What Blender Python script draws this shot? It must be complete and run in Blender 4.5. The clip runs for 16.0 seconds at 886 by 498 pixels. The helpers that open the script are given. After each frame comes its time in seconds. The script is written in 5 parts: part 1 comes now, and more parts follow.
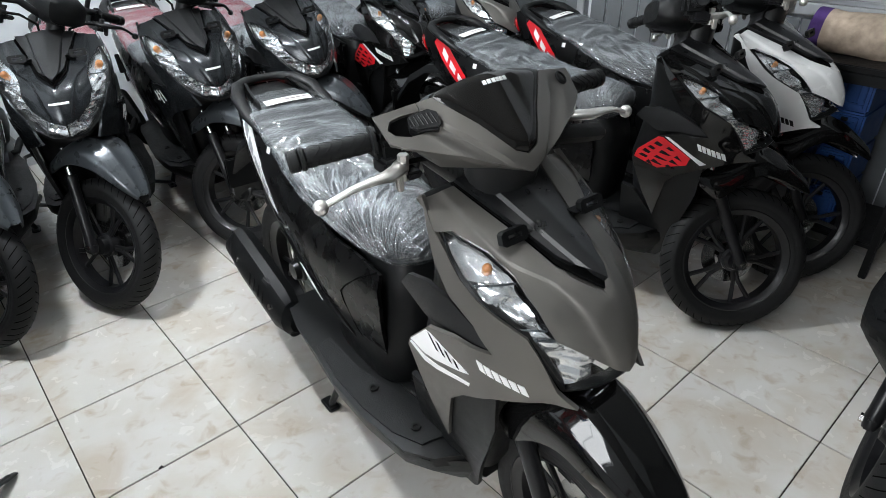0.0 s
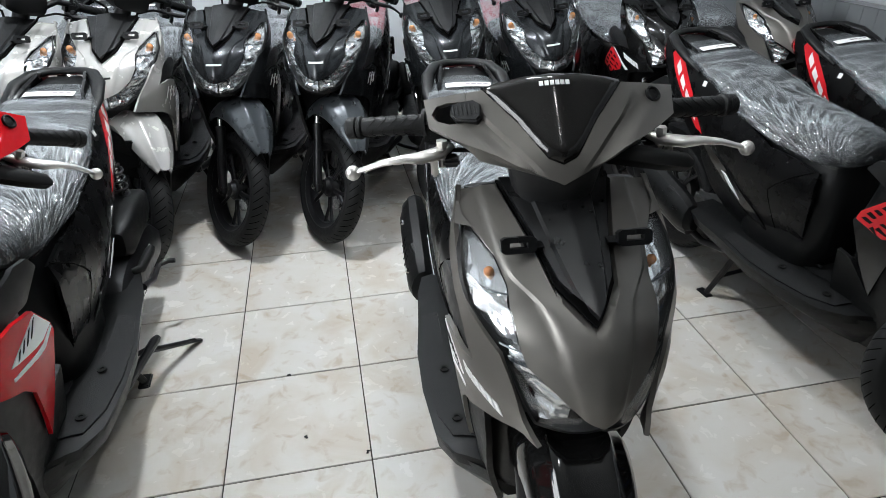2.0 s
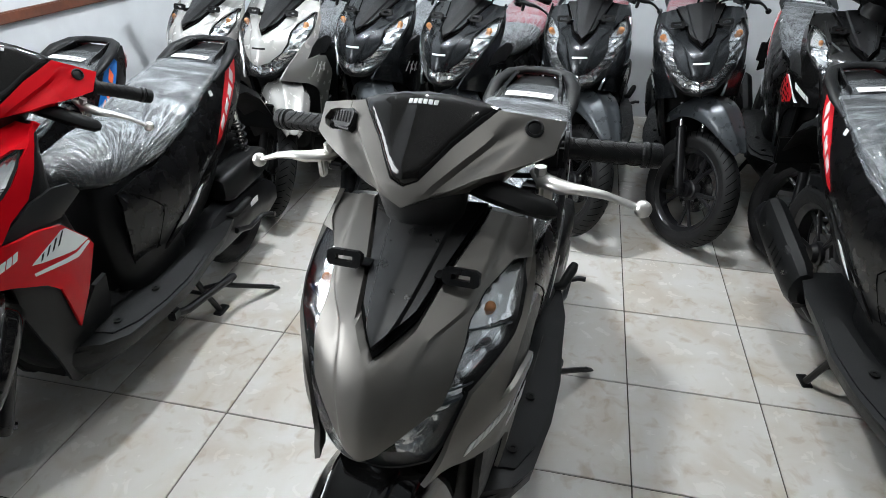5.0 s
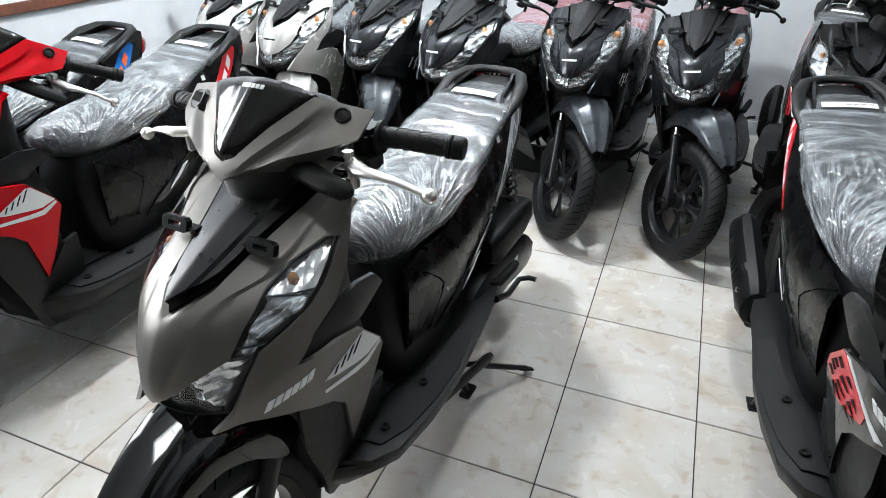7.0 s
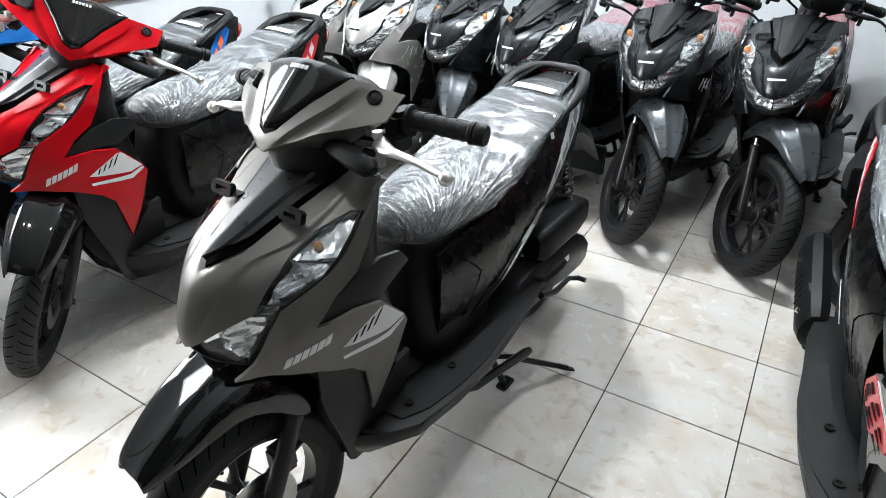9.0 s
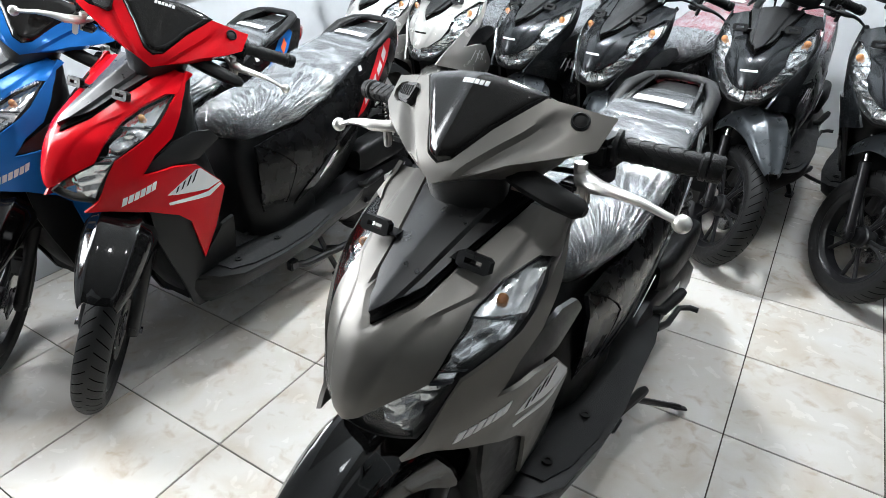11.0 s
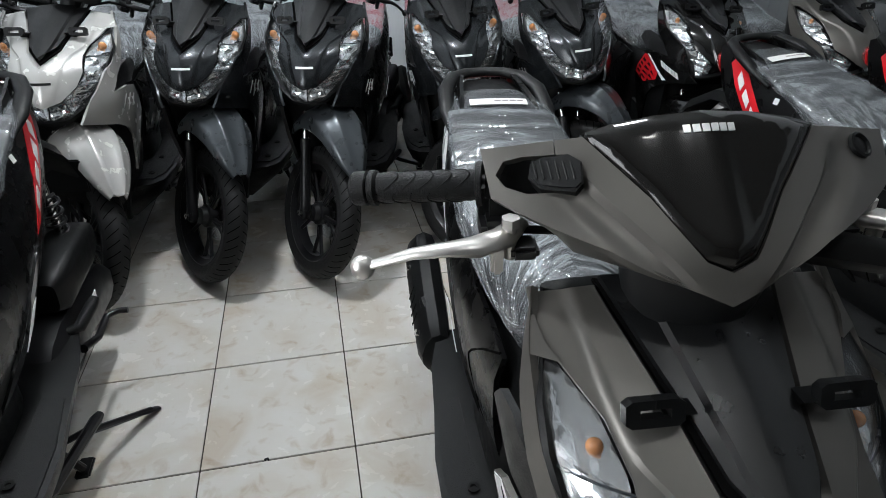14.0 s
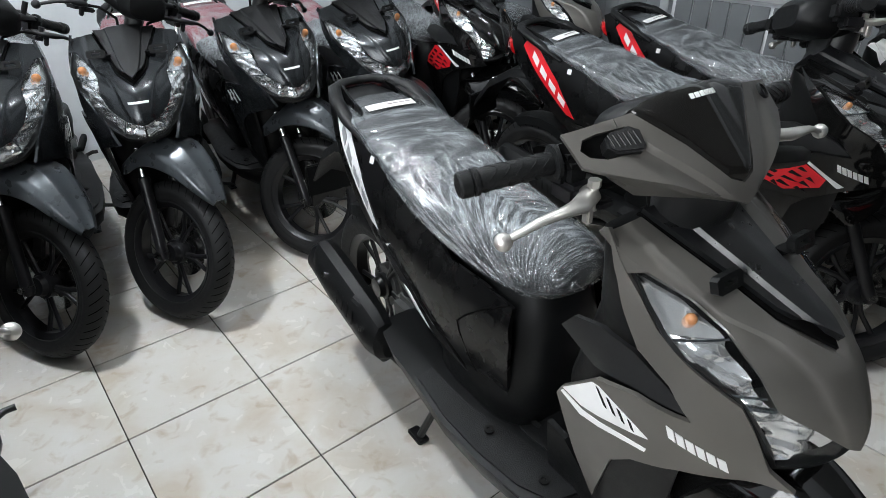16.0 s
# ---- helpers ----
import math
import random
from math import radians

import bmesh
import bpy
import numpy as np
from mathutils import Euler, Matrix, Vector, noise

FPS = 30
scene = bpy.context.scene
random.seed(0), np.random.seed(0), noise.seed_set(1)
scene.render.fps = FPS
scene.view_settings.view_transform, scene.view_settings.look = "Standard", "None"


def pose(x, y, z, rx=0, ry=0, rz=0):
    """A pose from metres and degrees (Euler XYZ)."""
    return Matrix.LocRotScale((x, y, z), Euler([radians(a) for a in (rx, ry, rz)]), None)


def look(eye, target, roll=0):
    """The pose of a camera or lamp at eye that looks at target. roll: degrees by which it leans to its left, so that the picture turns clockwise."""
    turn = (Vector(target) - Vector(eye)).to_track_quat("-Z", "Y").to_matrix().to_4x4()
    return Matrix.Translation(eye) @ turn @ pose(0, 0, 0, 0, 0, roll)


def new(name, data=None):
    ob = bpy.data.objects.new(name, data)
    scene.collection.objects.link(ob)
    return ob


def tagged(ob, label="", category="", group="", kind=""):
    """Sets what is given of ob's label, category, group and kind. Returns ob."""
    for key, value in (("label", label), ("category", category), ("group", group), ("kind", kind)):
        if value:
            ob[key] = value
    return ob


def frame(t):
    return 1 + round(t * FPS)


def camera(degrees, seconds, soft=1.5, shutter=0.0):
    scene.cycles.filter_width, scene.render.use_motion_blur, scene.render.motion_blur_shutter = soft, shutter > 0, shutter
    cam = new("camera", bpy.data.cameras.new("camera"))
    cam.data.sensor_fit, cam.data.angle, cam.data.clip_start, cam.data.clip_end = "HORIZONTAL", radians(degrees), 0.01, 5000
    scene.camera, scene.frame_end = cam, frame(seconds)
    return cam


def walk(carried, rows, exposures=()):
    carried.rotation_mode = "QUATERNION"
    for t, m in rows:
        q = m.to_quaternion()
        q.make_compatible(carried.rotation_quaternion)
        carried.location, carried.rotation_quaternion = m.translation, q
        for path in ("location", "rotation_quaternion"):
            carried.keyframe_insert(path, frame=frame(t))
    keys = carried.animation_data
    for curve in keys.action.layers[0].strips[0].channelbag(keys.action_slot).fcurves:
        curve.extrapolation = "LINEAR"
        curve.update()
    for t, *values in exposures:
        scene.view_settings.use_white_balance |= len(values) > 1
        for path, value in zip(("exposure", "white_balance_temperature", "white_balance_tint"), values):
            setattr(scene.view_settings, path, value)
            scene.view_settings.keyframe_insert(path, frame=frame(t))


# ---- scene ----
cam = camera(72.0, 16.0, 0.5)
PATH = [
    (0, (0.4, -1.392, 1.389), (1.537, -0.108, 0.361), -1.0),
    (0.5, (0.486, -1.456, 1.369), (1.469, -0.037, 0.359), -1.0),
    (1, (0.591, -1.529, 1.38), (1.367, 0.007, 0.361), -1.3),
    (1.5, (0.677, -1.586, 1.379), (1.221, 0.048, 0.363), -0.8),
    (2, (0.77, -1.591, 1.369), (1.109, 0.1, 0.356), -0.7),
    (2.5, (0.901, -1.585, 1.393), (1.032, 0.134, 0.378), -0.6),
    (3, (1.003, -1.574, 1.394), (1.006, 0.146, 0.373), -0.3),
    (3.5, (1.044, -1.566, 1.389), (0.998, 0.151, 0.365), -0.1),
    (6, (1.605, -1.555, 1.389), (1.065, 0.073, 0.36), -0.1),
    (6.5, (1.698, -1.531, 1.394), (1.15, 0.095, 0.366), 0.1),
    (7, (1.77, -1.504, 1.393), (1.139, 0.091, 0.365), 0.1),
    (7.5, (1.861, -1.486, 1.405), (1.142, 0.071, 0.377), 0.1),
    (8, (1.904, -1.504, 1.4), (1.12, 0.02, 0.369), 0.2),
    (10.5, (1.705, -1.485, 1.373), (0.769, -0.05, 0.341), 0.5),
    (11, (1.546, -1.487, 1.361), (0.656, -0.023, 0.33), 0.7),
    (11.5, (1.428, -1.46, 1.341), (0.552, 0.01, 0.305), 0.5),
    (12, (1.291, -1.385, 1.322), (0.471, 0.119, 0.289), 0.5),
    (12.5, (1.173, -1.329, 1.318), (0.6, 0.283, 0.282), 0.7),
    (13, (0.991, -1.314, 1.316), (0.755, 0.387, 0.291), 1.0),
    (13.5, (0.85, -1.28, 1.31), (0.982, 0.442, 0.3), 1.2),
    (14, (0.774, -1.174, 1.296), (1.152, 0.508, 0.283), 0.5),
    (14.5, (0.731, -1.04, 1.289), (1.325, 0.584, 0.285), 1.0),
    (15, (0.623, -1.002, 1.34), (1.451, 0.495, 0.304), 0.3),
    (15.5, (0.427, -1.037, 1.369), (1.423, 0.355, 0.334), 0.2),
    (16, (0.332, -1.122, 1.357), (1.414, 0.214, 0.335), -0.4),
]
walk(cam, [(t, look(eye, target, roll)) for t, eye, target, roll in PATH],
     ((0, 0.66), (2.5, 0.60), (3, 0.40), (3.5, 0.30), (6, 1.04), (7, 1.08), (8, 1.22), (11, 1.18), (11.5, 1.10), (12, 0.95), (12.5, 0.68), (13, 0.50), (13.5, 0.20), (14.5, 0.10), (15, 0.25), (16, 0.50)))

from mathutils import geometry

# ---- world and light ----
world = bpy.data.worlds.new("world")
scene.world = world
world.use_nodes = True
wn = world.node_tree
sky = wn.nodes.new("ShaderNodeTexSky")
sky.sky_type, sky.sun_disc = "NISHITA", False
sky.sun_elevation, sky.sun_rotation = radians(50), radians(-80)
wn.links.new(sky.outputs[0], wn.nodes["Background"].inputs[0])
wn.nodes["Background"].inputs[1].default_value = 0.05


def area_lamp(name, m, sx, sy, watts, colour):
    data = bpy.data.lights.new(name, "AREA")
    data.shape, data.size, data.size_y, data.energy, data.color = "RECTANGLE", sx, sy, watts, colour
    ob = new(name, data)
    ob.matrix_world = m
    return ob


# daylight of the window band in the left wall, and the ceiling bulbs
area_lamp("window_daylight", look((-0.80, -1.0, 1.55), (0.6, -1.0, 1.2)), 1.1, 1.1, 21, (0.93, 0.985, 1.03))
LAMPS = ((0.45, 0.82, 122, 0.11), (1.55, 0.80, 34, 0.11), (1.17, -1.12, 6, 0.025))
for bx, by, watts, size in LAMPS:
    bulb = bpy.data.lights.new("ceiling_bulb", "POINT")
    bulb.energy, bulb.shadow_soft_size, bulb.color = watts, size, (0.925, 0.985, 1.03)
    new("ceiling_bulb", bulb).location = (bx, by, 2.72)

# ---- materials ----


def material(name, colour, rough=0.5, metal=0.0, spec=0.5, coat=0.0, vary=0.12, scale=30.0, bump=0.0, bump_scale=200.0):
    """A surface with two scales of variation in colour and gloss, and fine relief."""
    m = bpy.data.materials.new(name)
    m.use_nodes = True
    t = m.node_tree
    b = t.nodes["Principled BSDF"]
    b.inputs["Metallic"].default_value = metal
    b.inputs["Specular IOR Level"].default_value = spec
    b.inputs["Coat Weight"].default_value = coat
    b.inputs["Coat Roughness"].default_value = 0.035
    co = t.nodes.new("ShaderNodeTexCoord")
    n1, n2 = t.nodes.new("ShaderNodeTexNoise"), t.nodes.new("ShaderNodeTexNoise")
    n1.inputs["Scale"].default_value, n1.inputs["Detail"].default_value = scale / 8, 4
    n2.inputs["Scale"].default_value, n2.inputs["Detail"].default_value = scale, 6
    for n in (n1, n2):
        t.links.new(co.outputs["Object"], n.inputs["Vector"])
    add = t.nodes.new("ShaderNodeMath")
    add.operation = "MULTIPLY"
    t.links.new(n1.outputs[0], add.inputs[0])
    t.links.new(n2.outputs[0], add.inputs[1])
    ramp = t.nodes.new("ShaderNodeMapRange")
    ramp.inputs[1].default_value, ramp.inputs[2].default_value = 0.1, 0.4
    ramp.inputs[3].default_value, ramp.inputs[4].default_value = 1 - vary, 1 + vary
    t.links.new(add.outputs[0], ramp.inputs[0])
    mul = t.nodes.new("ShaderNodeVectorMath")
    mul.operation = "SCALE"
    mul.inputs[0].default_value = colour
    t.links.new(ramp.outputs[0], mul.inputs["Scale"])
    t.links.new(mul.outputs[0], b.inputs["Base Color"])
    rr = t.nodes.new("ShaderNodeMapRange")
    rr.inputs[1].default_value, rr.inputs[2].default_value = 0.3, 0.7
    rr.inputs[3].default_value, rr.inputs[4].default_value = max(rough - (0.015 if coat else 0.05), 0.02), rough + (0.02 if coat else 0.07)
    t.links.new(n2.outputs[0], rr.inputs[0])
    t.links.new(rr.outputs[0], b.inputs["Roughness"])
    if bump:
        n3, bp = t.nodes.new("ShaderNodeTexNoise"), t.nodes.new("ShaderNodeBump")
        n3.inputs["Scale"].default_value = bump_scale
        t.links.new(co.outputs["Object"], n3.inputs["Vector"])
        bp.inputs["Strength"].default_value, bp.inputs["Distance"].default_value = bump, 0.002
        t.links.new(n3.outputs[0], bp.inputs["Height"])
        t.links.new(bp.outputs[0], b.inputs["Normal"])
    return m


GREY = material("matte_grey_paint", (0.135, 0.128, 0.117), 0.41, 0.6, 0.5, 0.0, 0.05)
RED = material("red_paint", (0.48, 0.005, 0.010), 0.12, 0.0, 0.14, 0.0, 0.04)
BLUE = material("blue_paint", (0.014, 0.13, 0.42), 0.12, 0.1, 0.14, 0.0, 0.04)
WHITE = material("pearl_white_paint", (0.66, 0.66, 0.65), 0.26, 0.0, 0.5, 0.7, 0.03)
SILVER = material("silver_white_paint", (0.50, 0.49, 0.47), 0.26, 0.35, 0.5, 0.6, 0.04)
BLACK = material("gloss_black_paint", (0.005, 0.005, 0.005), 0.07, 0.0, 0.40, 0.2, 0.1)
SATIN = material("satin_black_paint", (0.021, 0.0235, 0.026), 0.24, 0.55, 0.5, 0.15, 0.08)
VISOR = material("smoked_visor", (0.0065, 0.006, 0.0055), 0.07, 0.0, 0.35, 0.0, 0.02, 4)
SLATE = material("dark_slate_paint", (0.060, 0.068, 0.075), 0.28, 0.5, 0.5, 0.2, 0.06)
PLASTIC = material("black_plastic", (0.0052, 0.0055, 0.0058), 0.42, 0.0, 0.20, 0.0, 0.15, 40, 0.12, 900)
SIDE_BLACK = material("polished_black_panel", (0.0034, 0.0034, 0.0036), 0.27, 0.0, 0.20, 0.0, 0.1, 20)
DARKGREY = material("dark_grey_plastic", (0.0095, 0.0098, 0.0103), 0.38, 0.0, 0.36, 0.0, 0.12, 40, 0.2, 900)
GARNISH = material("black_garnish", (0.0062, 0.0065, 0.0070), 0.31, 0.0, 0.45, 0.0, 0.1, 40, 0.08, 900)
RUBBER = material("tyre_rubber", (0.0095, 0.0095, 0.010), 0.58, 0.0, 0.30, 0.0, 0.2, 60, 0.3, 400)
MATRUBBER = material("footboard_rubber", (0.0072, 0.0076, 0.0080), 0.46, 0.0, 0.20, 0.0, 0.2, 50, 0.6, 500)
RIM = material("black_alloy", (0.007, 0.007, 0.008), 0.33, 0.0, 0.4, 0.0, 0.1)
STEEL = material("bright_steel", (0.62, 0.62, 0.61), 0.20, 1.0, 0.5, 0.0, 0.06)
ALLOY = material("brushed_alloy", (0.66, 0.64, 0.61), 0.34, 0.9, 0.5, 0.0, 0.06)
CAST = material("cast_alloy", (0.10, 0.10, 0.10), 0.5, 0.7, 0.5, 0.0, 0.2, 60, 0.3, 500)
VINYL = material("seat_vinyl", (0.010, 0.010, 0.011), 0.55, 0.0, 0.4, 0.0, 0.1, 60, 0.35, 700)
MAROON = material("maroon_vinyl", (0.20, 0.022, 0.035), 0.55, 0.0, 0.4, 0.0, 0.1, 60, 0.35, 700)
STICKER_WHITE = material("white_sticker", (0.72, 0.72, 0.72), 0.35, 0.0, 0.5, 0.2, 0.04)
STICKER_RED = material("red_sticker", (0.60, 0.010, 0.018), 0.3, 0.0, 0.5, 0.3, 0.05)
STICKER_GREY = material("grey_sticker", (0.25, 0.25, 0.26), 0.35, 0.0, 0.5, 0.2, 0.05)
STICKER_ORANGE = material("orange_sticker", (0.75, 0.10, 0.02), 0.3, 0.0, 0.5, 0.3, 0.05)
AMBER = material("amber_bulb", (0.55, 0.23, 0.09), 0.2, 0.0, 0.5, 0.5, 0.05)
TAILRED = material("tail_lamp_red", (0.35, 0.006, 0.008), 0.12, 0.0, 0.5, 0.8, 0.1)
PAPER = material("paper_label", (0.78, 0.77, 0.75), 0.6, 0.0, 0.3, 0.0, 0.04)
MARKRED = material("label_print", (0.30, 0.26, 0.27), 0.6, 0.0, 0.3, 0.0, 0.1)
INK = material("ink", (0.006, 0.006, 0.006), 0.6, 0.0, 0.15, 0.0, 0.1)
# near-black that paints in the shade of gaps, grooves and recesses
VOID = material("recess_shade_black", (0.003, 0.003, 0.003), 0.9, 0.0, 0.03, 0.0, 0.1)


def chrome_reflector():
    m = material("lamp_reflector", (0.90, 0.90, 0.89), 0.13, 0.80, 0.8, 0.0, 0.05, 60)
    t = m.node_tree
    b = t.nodes["Principled BSDF"]
    co, mp, no, vo, bp, b2 = (t.nodes.new("ShaderNode" + k) for k in ("TexCoord", "Mapping", "TexNoise", "TexVoronoi", "Bump", "Bump"))
    mp.inputs["Scale"].default_value = (1.0, 0.5, 0.45)
    no.inputs["Scale"].default_value = 110
    vo.inputs["Scale"].default_value = 62
    t.links.new(co.outputs["Object"], mp.inputs[0])
    t.links.new(mp.outputs[0], no.inputs["Vector"])
    t.links.new(mp.outputs[0], vo.inputs["Vector"])
    t.links.new(vo.outputs[0], bp.inputs["Height"])
    t.links.new(no.outputs[0], b2.inputs["Height"])
    t.links.new(bp.outputs[0], b2.inputs["Normal"])
    bp.inputs["Strength"].default_value, bp.inputs["Distance"].default_value = 0.6, 0.004
    b2.inputs["Strength"].default_value, b2.inputs["Distance"].default_value = 0.3, 0.0015
    t.links.new(b2.outputs[0], b.inputs["Normal"])
    return m


REFLECTOR = chrome_reflector()


def clear_lens():
    m = bpy.data.materials.new("clear_lens")
    m.use_nodes = True
    t = m.node_tree
    t.nodes.remove(t.nodes["Principled BSDF"])
    tr, gl, mx, fr = (t.nodes.new("ShaderNode" + k) for k in ("BsdfTransparent", "BsdfGlossy", "MixShader", "LayerWeight"))
    tr.inputs[0].default_value = (0.93, 0.94, 0.95, 1)
    gl.inputs["Roughness"].default_value = 0.04
    fr.inputs["Blend"].default_value = 0.5
    po, ga = t.nodes.new("ShaderNodeMath"), t.nodes.new("ShaderNodeMath")
    po.operation, ga.operation = "POWER", "MULTIPLY_ADD"
    po.inputs[1].default_value = 4.0
    ga.inputs[1].default_value, ga.inputs[2].default_value = 0.45, 0.035
    t.links.new(fr.outputs["Facing"], po.inputs[0])
    t.links.new(po.outputs[0], ga.inputs[0])
    t.links.new(ga.outputs[0], mx.inputs[0])
    t.links.new(tr.outputs[0], mx.inputs[1])
    t.links.new(gl.outputs[0], mx.inputs[2])
    t.links.new(mx.outputs[0], t.nodes["Material Output"].inputs[0])
    return m


LENS = clear_lens()


def wrap_film():
    """Thin crumpled polythene: mostly clear, milky in the folds, with sharp glints."""
    m = bpy.data.materials.new("polythene_film")
    m.use_nodes = True
    t = m.node_tree
    t.nodes.remove(t.nodes["Principled BSDF"])
    co, sp = t.nodes.new("ShaderNodeTexCoord"), t.nodes.new("ShaderNodeSeparateXYZ")
    t.links.new(co.outputs["Object"], sp.inputs[0])

    def calc(op, p, q=0.0):
        n = t.nodes.new("ShaderNodeMath")
        n.operation = op
        for i, v in enumerate((p, q)):
            if isinstance(v, float):
                n.inputs[i].default_value = v
            else:
                t.links.new(v, n.inputs[i])
        return n.outputs[0]

    # the film unrolled over the seat: along it, and up its side and across the top
    along_seat = calc("SUBTRACT", sp.outputs["Y"], -0.19)
    up_side = calc("SUBTRACT", calc("ADD", sp.outputs["Z"], 0.13), calc("ADD", calc("ABSOLUTE", sp.outputs["X"]), 0.665))
    turn = calc("ARCTAN2", up_side, along_seat)
    reach = calc("SQRT", calc("ADD", calc("MULTIPLY", along_seat, along_seat), calc("MULTIPLY", up_side, up_side)))
    fan = t.nodes.new("ShaderNodeCombineXYZ")
    t.links.new(calc("MULTIPLY", turn, 7.5), fan.inputs[0])
    t.links.new(calc("MULTIPLY", reach, 3.0), fan.inputs[1])
    t.links.new(calc("MULTIPLY", calc("SIGN", sp.outputs["X"]), 4.0), fan.inputs[2])
    mp = t.nodes.new("ShaderNodeMapping")
    mp.inputs["Scale"].default_value = (0.9, 3.0, 1.6)
    mp.inputs["Rotation"].default_value = (0.0, 0.0, 0.35)
    no, n2, n3, bp, b2 = (t.nodes.new("ShaderNode" + k) for k in ("TexNoise", "TexNoise", "TexNoise", "Bump", "Bump"))
    no.noise_type = n2.noise_type = "RIDGED_MULTIFRACTAL"
    for n, scale, detail, bend in ((no, 3.0, 3.0, 0.2), (n2, 6.0, 3.0, 0.5)):
        n.normalize = True
        n.inputs["Offset"].default_value, n.inputs["Gain"].default_value, n.inputs["Roughness"].default_value = 0.9, 2.0, 0.5
        n.inputs["Scale"].default_value, n.inputs["Detail"].default_value, n.inputs["Distortion"].default_value = scale, detail, bend
    n3.inputs["Scale"].default_value, n3.inputs["Detail"].default_value = 7.0, 3.0
    t.links.new(co.outputs["Object"], mp.inputs[0])
    t.links.new(fan.outputs[0], no.inputs["Vector"])
    t.links.new(mp.outputs[0], n2.inputs["Vector"])
    t.links.new(co.outputs["Object"], n3.inputs["Vector"])
    # pulled tight in rays round the nose, loose cross wrinkles on the rear half
    rear = t.nodes.new("ShaderNodeMapRange")
    rear.inputs[1].default_value, rear.inputs[2].default_value = 0.10, 0.34
    t.links.new(sp.outputs["Y"], rear.inputs[0])
    fold = calc("ADD", calc("MULTIPLY", no.outputs[0], calc("SUBTRACT", 1.0, rear.outputs[0])), calc("MULTIPLY", calc("MULTIPLY", n2.outputs[0], 0.75), rear.outputs[0]))
    crest = calc("POWER", calc("MAXIMUM", calc("SUBTRACT", fold, 0.45), 0.0), 1.4)
    bp.inputs["Strength"].default_value, bp.inputs["Distance"].default_value = 1.0, 0.0040
    b2.inputs["Strength"].default_value, b2.inputs["Distance"].default_value = 0.25, 0.010
    t.links.new(fold, bp.inputs["Height"])
    t.links.new(n3.outputs[0], b2.inputs["Height"])
    t.links.new(bp.outputs[0], b2.inputs["Normal"])
    di, gl, tr, ad, mx = (t.nodes.new("ShaderNode" + k) for k in ("BsdfDiffuse", "BsdfGlossy", "BsdfTransparent", "MixShader", "MixShader"))
    di.inputs[0].default_value = (0.56, 0.61, 0.65, 1)
    gl.inputs["Roughness"].default_value = 0.10
    for n in (di, gl):
        t.links.new(b2.outputs[0], n.inputs["Normal"])
    # cling and slack: patches where the film lies tight are clearer
    haze = calc("ADD", calc("MULTIPLY", n3.outputs[0], 0.20), calc("MULTIPLY", crest, 0.80))
    ad.inputs[0].default_value = 0.58
    t.links.new(di.outputs[0], ad.inputs[1])
    t.links.new(gl.outputs[0], ad.inputs[2])
    nose = t.nodes.new("ShaderNodeMapRange")
    nose.inputs[1].default_value, nose.inputs[2].default_value, nose.inputs[3].default_value = -0.20, -0.06, 0.50
    t.links.new(sp.outputs["Y"], nose.inputs[0])
    # haze thinned on the upright sides, painting in their weaker sheen
    flank_side = t.nodes.new("ShaderNodeMapRange")
    flank_side.inputs[1].default_value, flank_side.inputs[2].default_value, flank_side.inputs[3].default_value, flank_side.inputs[4].default_value = 0.085, 0.125, 1.0, 0.80
    t.links.new(calc("ABSOLUTE", sp.outputs["X"]), flank_side.inputs[0])
    t.links.new(calc("MULTIPLY", calc("MULTIPLY", calc("ADD", haze, 0.075), nose.outputs[0]), flank_side.outputs[0]), mx.inputs[0])
    t.links.new(tr.outputs[0], mx.inputs[1])
    t.links.new(ad.outputs[0], mx.inputs[2])
    t.links.new(mx.outputs[0], t.nodes["Material Output"].inputs[0])
    return m


FILM = wrap_film()

# ---- mesh tools ----


def finish(bm, angle=32):
    me = bpy.data.meshes.new("mesh")
    bm.to_mesh(me)
    bm.free()
    for p in me.polygons:
        p.use_smooth = True
    me.set_sharp_from_angle(angle=radians(angle))
    return me


def inside(p, poly):
    c = False
    for (ax, ay), (bx, by) in zip(poly, poly[1:] + poly[:1]):
        if (ay > p[1]) != (by > p[1]) and p[0] < (bx - ax) * (p[1] - ay) / (by - ay) + ax:
            c = not c
    return c


def edge_gap(p, poly):
    g = 9
    for a, b in zip(poly, poly[1:] + poly[:1]):
        a, b, q = Vector(a), Vector(b), Vector(p)
        d = b - a
        k = max(0, min(1, (q - a).dot(d) / max(d.length_squared, 1e-9)))
        g = min(g, (q - a - k * d).length)
    return g


